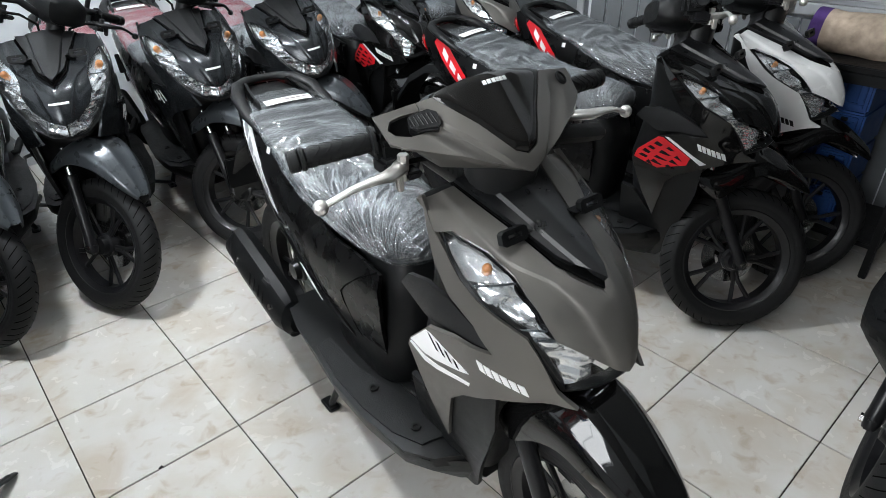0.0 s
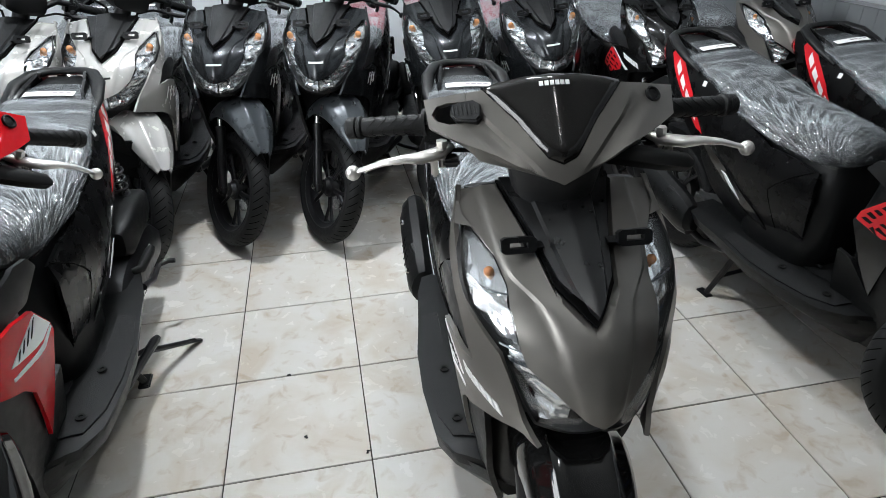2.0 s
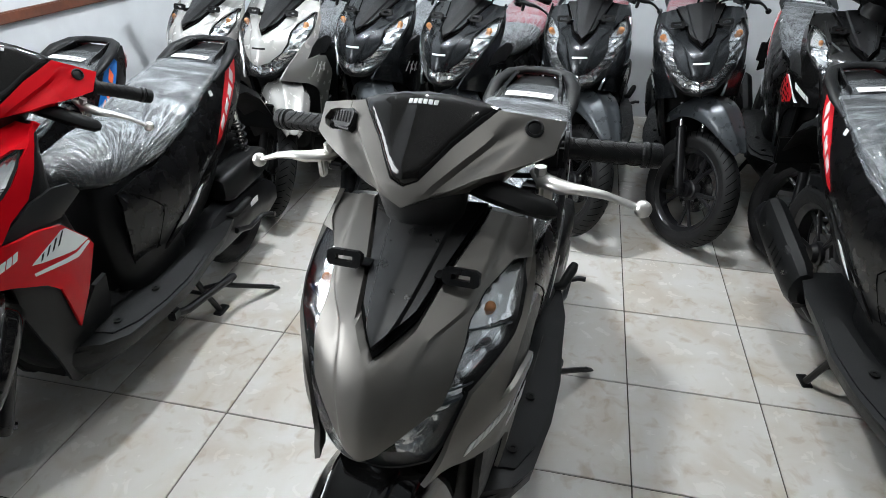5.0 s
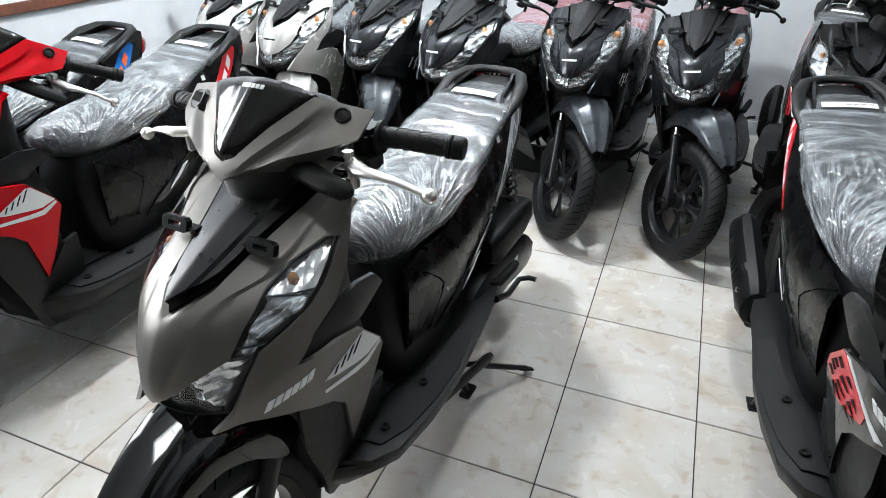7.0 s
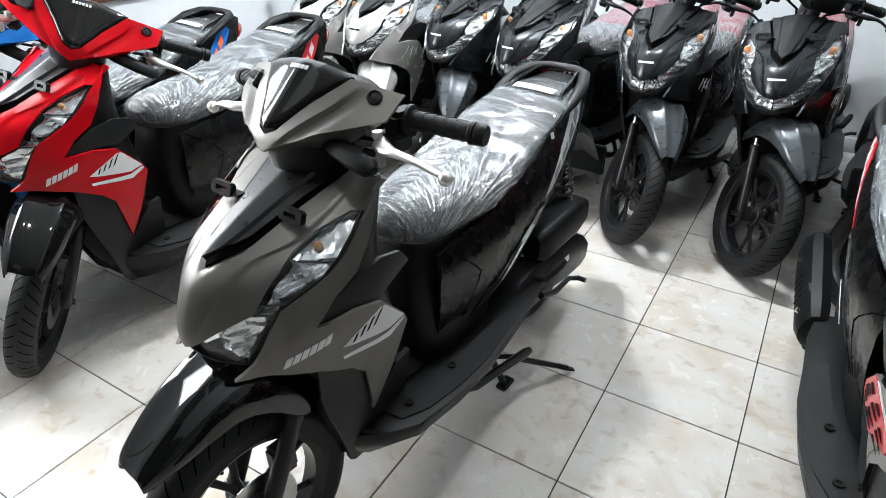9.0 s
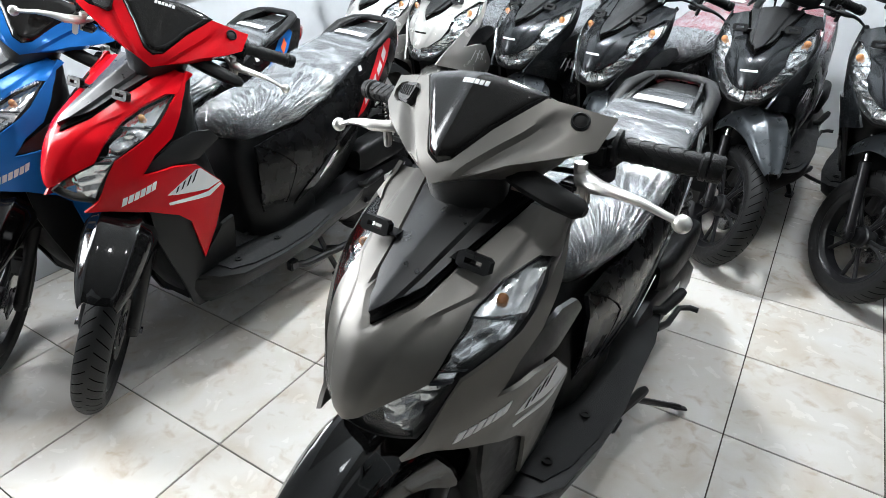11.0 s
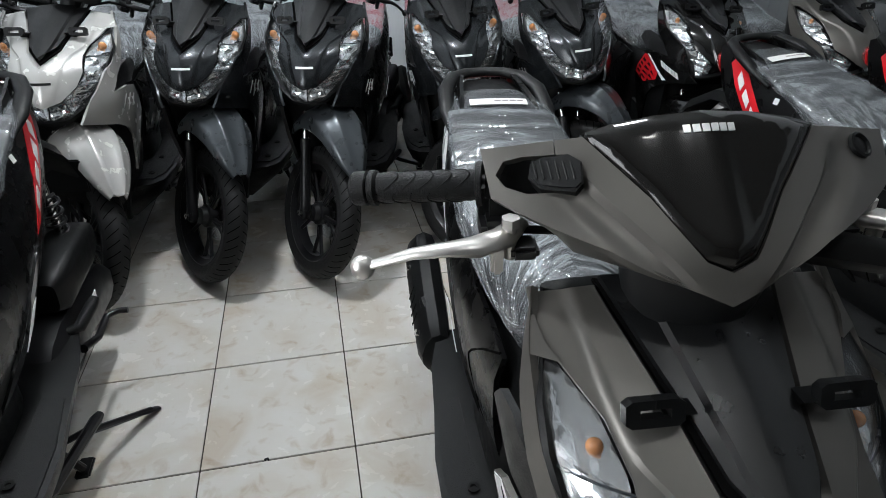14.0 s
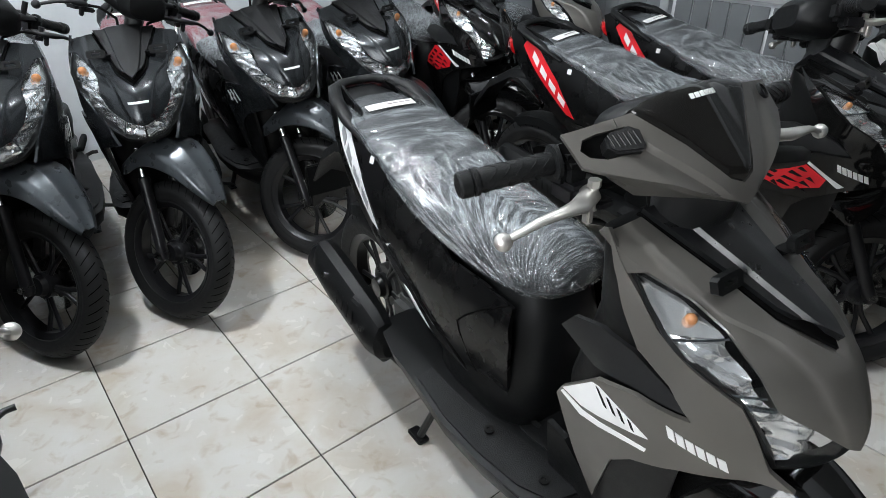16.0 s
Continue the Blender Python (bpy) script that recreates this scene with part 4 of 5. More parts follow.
both("handlebar", tube([(0.0, -0.35, 1.02), (0.12, -0.338, 1.035), (0.20, -0.315, 1.04), (0.325, -0.285, 1.030)], 0.011, 12))
GRIP = [(0.198, 0.025), (0.204, 0.025), (0.206, 0.0155), (0.211, 0.0165), (0.30, 0.0165), (0.311, 0.0160), (0.314, 0.0195), (0.320, 0.0195), (0.322, 0.016), (0.324, 0.019), (0.338, 0.0185), (0.341, 0.016)]
TURN_GRIP = Matrix.Translation((0.2, -0.315, 1.040)) @ Matrix.Rotation(radians(13), 4, "Z") @ Matrix.Rotation(radians(4.5), 4, "Y") @ Matrix.Translation((-0.2, 0, 0))


def moved(me, m):
    me.transform(m)
    return me


both("grip", moved(lathe(GRIP, 24), TURN_GRIP))
WAVES = []
for i in range(5):
    for h in range(2):
        pts = []
        for j in range(15):
            a = math.pi * h + math.pi * 0.92 * j / 14
            x = 0.222 + 0.019 * i + 0.011 * math.sin(2 * a + 0.8) + 0.004 * h
            pts.append((x, 0.0166 * math.cos(a), 0.0166 * math.sin(a)))
        WAVES.append(tube(pts, 0.0010, 5))
both("grip_groove", moved(joined(WAVES), TURN_GRIP))
both("lever", tube([(0.165, -0.345, 1.010), (0.185, -0.372, 1.008), (0.215, -0.388, 1.008), (0.240, -0.392, 1.010), (0.275, -0.385, 1.003), (0.315, -0.376, 0.988), (0.322, -0.375, 0.985)], [0.011, 0.0155, 0.015, 0.0105, 0.0082, 0.0068, 0.0066], 14, 0.62))
both("lever_ball", ball((0.326, -0.374, 0.984), 0.0125))
both("lever_clamp", joined([box((0.162, -0.362, 0.988), (0.205, -0.312, 1.018), 0.006), box((0.150, -0.385, 0.986), (0.178, -0.352, 1.000), 0.004)]))
both("pivot_bolt", joined([tube([(0.178, -0.372, 0.985), (0.178, -0.372, 1.022)], 0.0065, 12), tube([(0.178, -0.372, 1.020), (0.178, -0.372, 1.030)], 0.0095, 6), box((0.186, -0.386, 0.972), (0.198, -0.372, 1.004), 0.003)]))
both("switch_box", box((0.160, -0.345, 1.005), (0.205, -0.285, 1.055), 0.01))
both("brake_cable", tube([(0.172, -0.35, 1.005), (0.12, -0.36, 1.005), (0.06, -0.36, 0.98), (0.04, -0.36, 0.92)], 0.0045, 8))
MESH["lever_guard"] = tube([(0.062, -0.385, 1.000), (0.115, -0.408, 1.000), (0.165, -0.418, 0.993), (0.205, -0.420, 0.986), (0.216, -0.420, 0.984)], [0.019, 0.022, 0.021, 0.018, 0.009], 7, 0.8)
# open handlebar of the second model
MESH["stem"] = tube([(0, -0.345, 0.90), (0, -0.365, 0.96), (0, -0.372, 1.01)], [0.034, 0.030, 0.028], 16)
MESH["meter_pod"] = loft([smooth_ring(w, zt, zb, y, 3.2) for y, w, zt, zb in ((-0.440, 0.050, 1.065, 1.005), (-0.430, 0.068, 1.080, 0.992), (-0.38, 0.074, 1.108, 0.988), (-0.33, 0.070, 1.118, 1.000), (-0.30, 0.060, 1.108, 1.01))])
both("open_bar", tube([(0.0, -0.37, 1.00), (0.06, -0.372, 1.015), (0.12, -0.352, 1.05), (0.20, -0.315, 1.045), (0.325, -0.285, 1.030)], 0.0125, 12))
both("mirror_stub", tube([(0.135, -0.345, 1.055), (0.138, -0.350, 1.10)], 0.009, 10))
# rear running gear
MESH["engine"] = joined([box((-0.07, 0.16, 0.20), (0.075, 0.44, 0.345), 0.02), box((-0.05, 0.06, 0.24), (0.05, 0.22, 0.34), 0.015)])
CASE = []
for y, z, h in ((0.22, 0.285, 0.055), (0.26, 0.29, 0.075), (0.34, 0.295, 0.085), (0.48, 0.290, 0.078), (0.60, 0.275, 0.085), (0.68, 0.265, 0.080), (0.725, 0.262, 0.050)):
    CASE.append([Vector((x, y, z + h * s)) for x, s in ((0.075, -1), (0.13, -0.95), (0.148, -0.6), (0.150, 0.5), (0.132, 0.92), (0.075, 1))])
MESH["drive_case"] = loft(CASE)
MESH["air_box"] = loft([smooth_ring(w, zt, zb, y, 4) for y, w, zt, zb in ((0.36, 0.03, 0.47, 0.39), (0.39, 0.05, 0.49, 0.375), (0.60, 0.055, 0.50, 0.38), (0.68, 0.045, 0.48, 0.39))])
MESH["case_label"] = box((0.1497, 0.50, 0.30), (0.1512, 0.56, 0.325), 0.0005)
MUF = []
for y, z, r in ((0.30, 0.250, 0.026), (0.34, 0.268, 0.046), (0.45, 0.300, 0.052), (0.62, 0.350, 0.054), (0.70, 0.372, 0.052), (0.725, 0.378, 0.028)):
    MUF.append([Vector((-0.165 + r * 0.85 * math.cos(a), y - 0.3 * r * math.sin(a), z + r * math.sin(a))) for a in (math.tau * i / 20 for i in range(20))])
MESH["muffler"] = loft(MUF)
SHIELD = []
for y, k, lift in ((0.284, 0.42, -0.004), (0.302, 0.78, 0.0), (0.338, 0.97, 0.0), (0.450, 1.0, 0.0), (0.560, 1.02, 0.0), (0.620, 0.98, 0.0), (0.652, 0.84, 0.002), (0.672, 0.55, 0.006)):
    z = 0.287 + 0.262 * (y - 0.28) + lift
    SHIELD.append([Vector((-0.162 + dx * k, y + 0.10 * dz, z + dz * k)) for dx, dz in ((-0.018, -0.058), (-0.040, -0.050), (-0.054, -0.030), (-0.058, 0.004), (-0.046, 0.040), (-0.026, 0.066), (0.0, 0.074), (0.026, 0.062), (0.034, 0.0), (0.02, -0.05))])
MESH["heat_shield"] = loft(SHIELD, True, 30)
MESH["shield_bolt"] = lathe([(-0.006, 0.0085), (0.004, 0.0085)], 8)
MESH["shield_slot"] = plate([(-0.010, -0.018), (-0.003, -0.018), (0.010, 0.018), (0.003, 0.018)], lambda y, z: Vector((0.0, y, z)), (-1, 0, 0), 0.02, 0.0015)
MESH["exhaust_pipe"] = tube([(-0.03, 0.10, 0.215), (-0.06, 0.18, 0.19), (-0.12, 0.28, 0.20), (-0.155, 0.35, 0.25)], 0.014, 10)
SHOCK = [Vector((0.095, 0.62 - 0.05 * k, 0.33 + 0.34 * k)) for k in (0, 1)]
coil = [SHOCK[0].lerp(SHOCK[1], 0.15 + 0.7 * i / 96) + Vector((0.024 * math.cos(i * 0.52), 0.024 * math.sin(i * 0.52), 0)) for i in range(97)]
MESH["shock_spring"] = tube(coil, 0.0045, 6)
MESH["shock_rod"] = tube(SHOCK, 0.011, 10)
MESH["side_stand"] = joined([tube([(0.128, -0.055, 0.175), (0.148, 0.0, 0.160), (0.172, 0.12, 0.158), (0.190, 0.215, 0.155), (0.194, 0.235, 0.153)], [0.012, 0.014, 0.0135, 0.015, 0.011], 10), tube([(0.165, 0.195, 0.135), (0.195, 0.250, 0.098), (0.245, 0.325, 0.052), (0.272, 0.362, 0.030)], [0.010, 0.010, 0.009, 0.009], 10), tube([(0.225, 0.300, 0.068), (0.262, 0.348, 0.038), (0.288, 0.382, 0.016)], [0.007, 0.015, 0.010], 8, 0.45), box((0.120, -0.075, 0.160), (0.150, -0.035, 0.200), 0.006)])
MESH["centre_stand"] = joined([tube([(s * 0.085, 0.13, 0.225), (s * 0.10, 0.16, 0.13), (s * 0.135, 0.19, 0.020)], 0.011, 10) for s in (-1, 1)] + [tube([(-0.11, 0.17, 0.10), (0.11, 0.17, 0.10)], 0.008, 8)] + [box((s * 0.135 - 0.018, 0.17, 0.0), (s * 0.135 + 0.018, 0.235, 0.014), 0.004) for s in (-1, 1)] + [tube([(0.10, 0.16, 0.13), (0.17, 0.20, 0.14), (0.195, 0.215, 0.145)], 0.008, 8)])
both("foot_peg", tube([(0.14, 0.335, 0.345), (0.165, 0.35, 0.345), (0.185, 0.41, 0.37), (0.190, 0.43, 0.378)], [0.011, 0.015, 0.016, 0.012], 10))
MESH["kick_lever"] = tube([(0.155, 0.36, 0.27), (0.168, 0.44, 0.245), (0.172, 0.53, 0.25), (0.20, 0.545, 0.255), (0.225, 0.545, 0.255)], [0.012, 0.010, 0.009, 0.009, 0.009], 10)
MESH["hugger"] = loft([[Vector((x, 0.596 + (0.275 + dr) * math.sin(a), 0.257 + (0.275 + dr) * math.cos(a))) for x, dr in ((-0.05, -0.03), (-0.045, 0.004), (0, 0.010), (0.045, 0.004), (0.05, -0.03), (0.042, -0.032), (0, 0.003), (-0.042, -0.032))] for a in (radians(d) for d in (-62, -48, -34, -20, -5, 10, 24))])


def steer_matrix(angle):
    return Matrix.Translation(PIVOT) @ Matrix.Rotation(radians(angle), 4, STEER) @ Matrix.Translation(-PIVOT)


def scooter(label, m, paint, open_bar=False, steer=0, decal=None, decal_mark=STICKER_WHITE, fender=BLACK, sticker=STICKER_WHITE, side=SIDE_BLACK, maroon=False, mark=STICKER_WHITE, cowl=None, stand=True, group=""):
    """One wrapped new scooter, with all its parts."""
    top = tagged(new("scooter"), label, "scooter", group)
    top.matrix_world = m
    s = steer_matrix(steer)

    def pair(name, mat, key=None, parent=None, where=None, text=""):
        return [part(name, MESH[(key or name) + end], mat, parent or top, text, where) for end in ("", "_r")]

    cowl = cowl or paint
    k = "_b" if open_bar else ""
    part("leg_shield", MESH["leg_shield"], PLASTIC, top)
    part("front_panel", MESH["front_panel" + k], paint, top)
    pair("panel_return", paint)
    part("panel_groove", MESH["panel_groove"], VOID, top, "black V-shaped plate standing for the shaded gap")
    part("centre_panel", MESH["centre_panel"], GARNISH if not open_bar else DARKGREY, top, "dark grey centre garnish")
    pair("bracket", PLASTIC)
    for end in ("", "_r"):
        lamp = part("headlight", MESH["reflector" + k + end], REFLECTOR, top, "faceted bright reflector behind a clear lens")
        lens = part("lens", MESH["lens" + k + end], LENS, lamp, "clear lens")
        lens.visible_shadow = False
        part("indicator_bulb", MESH["indicator_bulb" + k + end], AMBER, lamp, "amber bulb")
        for i in range(3 if open_bar else 2):
            part("reflector_step", MESH[f"lamp_step{k}{i}" + end], SLATE, lamp)
        if not open_bar:
            part("divider", MESH["lamp_rib" + end], SLATE, lamp)
    pair("lamp_seal", PLASTIC, "lamp_seal" + k)
    for end in ("", "_r"):
        c = part("side_cowl", MESH["side_cowl" + k + end], cowl, top)
        if not open_bar:
            for i in range(6):
                part("mark_block", MESH[f"maker_mark{i}" + end], mark, c)
            if sticker is STICKER_RED:
                part("sticker", MESH["flash" + end], sticker, c, "red flash sticker")
                part("sticker_line", MESH["flash_line" + end], STICKER_WHITE, c)
                for i in range(len(SLITS)):
                    part("sticker_slash", MESH[f"flash_slash{i}" + end], INK, c)
            else:
                part("sticker", MESH["cowl_sticker" + end], sticker, c)
                part("sticker_line", MESH["cowl_line" + end], STICKER_WHITE, c)
                for i in range(4):
                    part("sticker_stripe", MESH[f"sticker_bar{i}" + end], INK, c)
        else:
            for i in range(6):
                part("sticker_stroke", MESH[f"stroke{i}" + end], STICKER_WHITE, c)
    pair("inner_fin", DARKGREY)
    pair("lower_cowl", PLASTIC)
    part("footboard", MESH["footboard"], PLASTIC, top)
    part("floor_mat", MESH["floor_mat"], MATRUBBER, top)
    pair("tread_strip", MATRUBBER)
    part("side_skirt", MESH["side_skirt"], PLASTIC, top)
    for sx in (-1, 1):
        for bx, by, bz in ((0.158, -0.135, 0.341), (0.150, -0.300, 0.341)):
            part("floor_bolt", MESH["floor_bolt"], INK, top, "", pose(sx * bx, by, bz, 0, -90, 0))
    part("centre_cover", MESH["centre_cover"], PLASTIC, top)
    part("tail_body", MESH["tail_body"], PLASTIC, top)
    for end in ("", "_r"):
        p = part("side_panel", MESH["side_panel" + end], side, top)
        part("decal", MESH["tail_decal" + end], decal or STICKER_GREY, p)
        for i in range(4):
            part("decal_mark", MESH[f"tail_decal_inner{i}" + end], decal_mark, p)
        part("label", MESH["panel_label" + end], PAPER, p)
        part("seam", MESH["panel_seam" + end], VOID, p)
    pair("lower_panel", PLASTIC)
    for end in ("", "_r"):
        g = part("gloss_strip", MESH["gloss_strip" + end], BLACK, top)
        part("strip_mark", MESH["side_mark" + end], STICKER_WHITE, g)
    seat = part("seat", MESH["seat"], VINYL, top)
    if maroon:
        part("seat_rear", MESH["seat_rear"], MAROON, seat, "maroon vinyl")
    film = part("plastic_cover", MESH["plastic_cover"], FILM, top, "crumpled clear polythene wrap over the seat")
    tag = part("paper_label", MESH["paper_label"], PAPER, top, "white paper label", pose(0, 0, 0.0045))
    for i in range(4):
        part("print_bar", MESH[f"label_print{i}"], MARKRED, tag)
    part("grab_rail", MESH["grab_rail"], PLASTIC, top)
    part("tail_lamp", MESH["tail_lamp"], TAILRED, top)
    part("rear_fender", MESH["rear_fender"], PLASTIC, top)
    part("plate_holder", MESH["plate_holder"], PLASTIC, top)
    # steered parts
    f = part("front_wheel", MESH["rim"], RIM, top, "black five-spoke alloy rim", s @ pose(0, *AXLE_F, 17))
    part("tyre", MESH["tyre"], RUBBER, f)
    part("tread", MESH["tread"], VOID, f)
    part("hub", MESH["hub"], RIM, f)
    part("valve", MESH["valve"], INK, f)
    for i in range(5):
        part("spoke", MESH["spoke"], RIM, f, "", pose(0, 0, 0, 72 * i))
    d = part("brake_disc", MESH["brake_disc"], STEEL, top, "drilled steel disc", s @ pose(0.034, *AXLE_F))
    part("carrier", MESH["disc_carrier"], RIM, d)
    part("caliper", MESH["caliper"], CAST, top, "", s)
    pair("fork_lower", RIM, where=s, text="black fork leg")
    pair("fork_tube", STEEL, where=s, text="chromed fork tube")
    part("axle", MESH["axle"], STEEL, top, "", s)
    part("fork_bridge", MESH["fork_bridge"], RIM, top, "", s)
    part("front_fender", MESH["wing_fender" if open_bar else "front_fender"], fender, top, "", s)
    part("neck_cover", MESH["stem" if open_bar else "neck_cover"], DARKGREY, top, "", s)
    for end in ("", "_r"):
        g = part("grip", MESH["grip" + end], MATRUBBER, top, "rubber grip with wavy grooves", s)
        part("groove", MESH["grip_groove" + end], INK, g)
    for end in ("", "_r"):
        v = part("lever", MESH["lever" + end], RIM if open_bar else ALLOY, top, "brake lever with a ball end", s)
        part("ball_end", MESH["lever_ball" + end], RIM if open_bar else ALLOY, v)
    pair("lever_clamp", RIM, where=s)
    pair("pivot_bolt", RIM if open_bar else ALLOY, where=s)
    pair("switch_box", PLASTIC, where=s)
    pair("brake_cable", INK, where=s)
    if open_bar:
        part("mark_bar", MESH["front_mark"], STICKER_WHITE if mark is STICKER_WHITE else INK, top)
        part("meter_pod", MESH["meter_pod"], PLASTIC, top, "", s)
        pair("open_bar", RIM, where=s)
        pair("mirror_stub", RIM, where=s)
    else:
        pair("handlebar", RIM, where=s)
        part("meter_housing", MESH["rear_pod"], PLASTIC, top, "", s)
        pair("bar_cover", paint, where=s)
        pair("cover_skirt", paint, where=s)
        v = part("visor", MESH["visor"], VISOR, top, "smoked dark visor", s)
        for i in range(6):
            part("mark_block", MESH[f"visor_mark{i}"], STICKER_WHITE, v)
        part("mirror_recess", MESH["mirror_block"], VOID, top, "", s)
        boss = part("mirror_boss", MESH["mirror_boss"], DARKGREY, top, "", s)
        for i in range(6):
            part("rib", MESH[f"boss_rib{i}"], DARKGREY, boss)
        part("cover_plug", MESH["cover_screw"], PLASTIC, top, "", s @ Matrix.Translation(head(0.003)(0.163, 1.078)) @ Vector((1, 0, 0)).rotation_difference(Vector((0.35, -0.62, 0.70))).to_matrix().to_4x4())
        part("lever_guard", MESH["lever_guard"], INK, top, "", s)
    # rear running gear
    r = part("rear_wheel", MESH["rim"], RIM, top, "black five-spoke alloy rim", pose(0, *AXLE_R, 31))
    part("tyre", MESH["tyre_rear"], RUBBER, r)
    part("tread", MESH["tread_rear"], VOID, r)
    part("hub", MESH["hub"], RIM, r)
    for i in range(5):
        part("spoke", MESH["spoke"], RIM, r, "", pose(0, 0, 0, 72 * i))
    part("brake_drum", MESH["brake_drum"], CAST, top, "", pose(0.0, *AXLE_R))
    part("engine", MESH["engine"], CAST, top)
    c = part("drive_case", MESH["drive_case"], RIM, top)
    part("label", MESH["case_label"], PAPER, c)
    part("air_box", MESH["air_box"], PLASTIC, top, "", pose(0.105, 0, 0))
    u = part("muffler", MESH["muffler"], RIM, top)
    h = part("heat_shield", MESH["heat_shield"], PLASTIC, u)
    for i in range(4):
        part("slot", MESH["shield_slot"], INK, u, "", pose(-0.2165, 0.40 + 0.028 * i, 0.341 + 0.0073 * i, 0, 22, 0))
    for by, bz in ((0.348, 0.333), (0.565, 0.390)):
        part("bolt", MESH["shield_bolt"], STEEL, u, "", pose(-0.2135, by, bz, 0, 22, 0))
    part("exhaust_pipe", MESH["exhaust_pipe"], RIM, top)
    part("shock_spring", MESH["shock_spring"], RIM, top)
    part("shock_rod", MESH["shock_rod"], STEEL, top)
    part("hugger", MESH["hugger"], PLASTIC, top)
    part("centre_stand", MESH["centre_stand"], RIM, top)
    part("side_stand", MESH["side_stand"], RIM, top)
    pair("foot_peg", MATRUBBER)
    part("kick_lever", MESH["kick_lever"], RIM, top)
    return top


def parked(x, y, turn, lean=0.0):
    return pose(x, y, 0, 0, 0, turn) @ pose(0, 0, 0, 0, lean, 0)


AISLE, BACK, SIDE = "scooters beside the main one", "scooters in the back row", "scooters along the right wall"
scooter("matte grey scooter with black panels and a polythene-wrapped seat", parked(1.166, -0.333, -4.6), GREY, steer=-5, decal=STICKER_WHITE, decal_mark=STICKER_GREY, group=AISLE)
scooter("glossy red scooter with white stripe stickers and wrapped seat", parked(-0.019, -0.136, 1.5, 2.0), RED, decal=STICKER_RED, decal_mark=STICKER_WHITE, steer=45, group=AISLE)
scooter("glossy blue scooter with orange and white tail stickers, seat wrapped", parked(-0.437, -0.245, 2.6, 3.0), BLUE, decal=BLUE, decal_mark=STICKER_ORANGE, steer=44, group=AISLE)
scooter("glossy black scooter with red flash stickers and wrapped seat", parked(2.312, -0.051, 5.3, -3.8), BLACK, decal=STICKER_RED, sticker=STICKER_RED, steer=46, group=SIDE)
scooter("white scooter with black rear body and red tail stickers", parked(2.84, -0.075, 0.8, -5.0), WHITE, decal=STICKER_RED, sticker=STICKER_RED, steer=45, mark=INK, group=SIDE)
scooter("silver white scooter with open handlebar and pale fender", parked(-0.355, 1.543, -4.0, 0.8), SILVER, True, 42, fender=SILVER, mark=INK, group=BACK)
scooter("silver white scooter with open handlebar and wrapped seat", parked(-0.01, 1.524, -1.0, 1.4), SILVER, True, 42, fender=SILVER, mark=INK, group=BACK)
scooter("satin black scooter with open handlebar and slate fender", parked(0.48, 1.628, -9.5, 0.6), SATIN, True, 42, fender=SLATE, group=BACK)
scooter("satin black scooter with open handlebar, maroon seat under polythene", parked(0.95, 1.553, -15.0, -0.5), SATIN, True, 42, fender=SLATE, maroon=True, group=BACK)
scooter("dark satin scooter with slate fender and maroon wrapped seat", parked(1.436, 1.648, -5.1, -3.5), SATIN, True, 42, fender=SLATE, maroon=True, group=BACK)
scooter("dark satin scooter with slate fender standing near the wall", parked(1.941, 1.664, -4.6, -7.0), SATIN, True, 42, fender=SLATE, maroon=True, group=BACK)
scooter("black scooter with a red and white side sticker, back row", parked(2.335, 1.575, -5.0, 3.5), BLACK, steer=40, decal=STICKER_RED, sticker=STICKER_RED, group=BACK)
scooter("dark grey scooter at the end of the back row", parked(2.944, 1.506, -4.0, -0.8), GREY, steer=40, decal=STICKER_RED, group=BACK)
scooter("black scooter parked crosswise beside the white scooter", parked(2.53, -1.325, -88.0, 2.0), BLACK, steer=6, decal=STICKER_RED, sticker=STICKER_RED, group=SIDE)

# ---- the room ----
X0, X1, Y0, Y1, H = -0.85, 3.45, -4.4, 2.74, 3.3


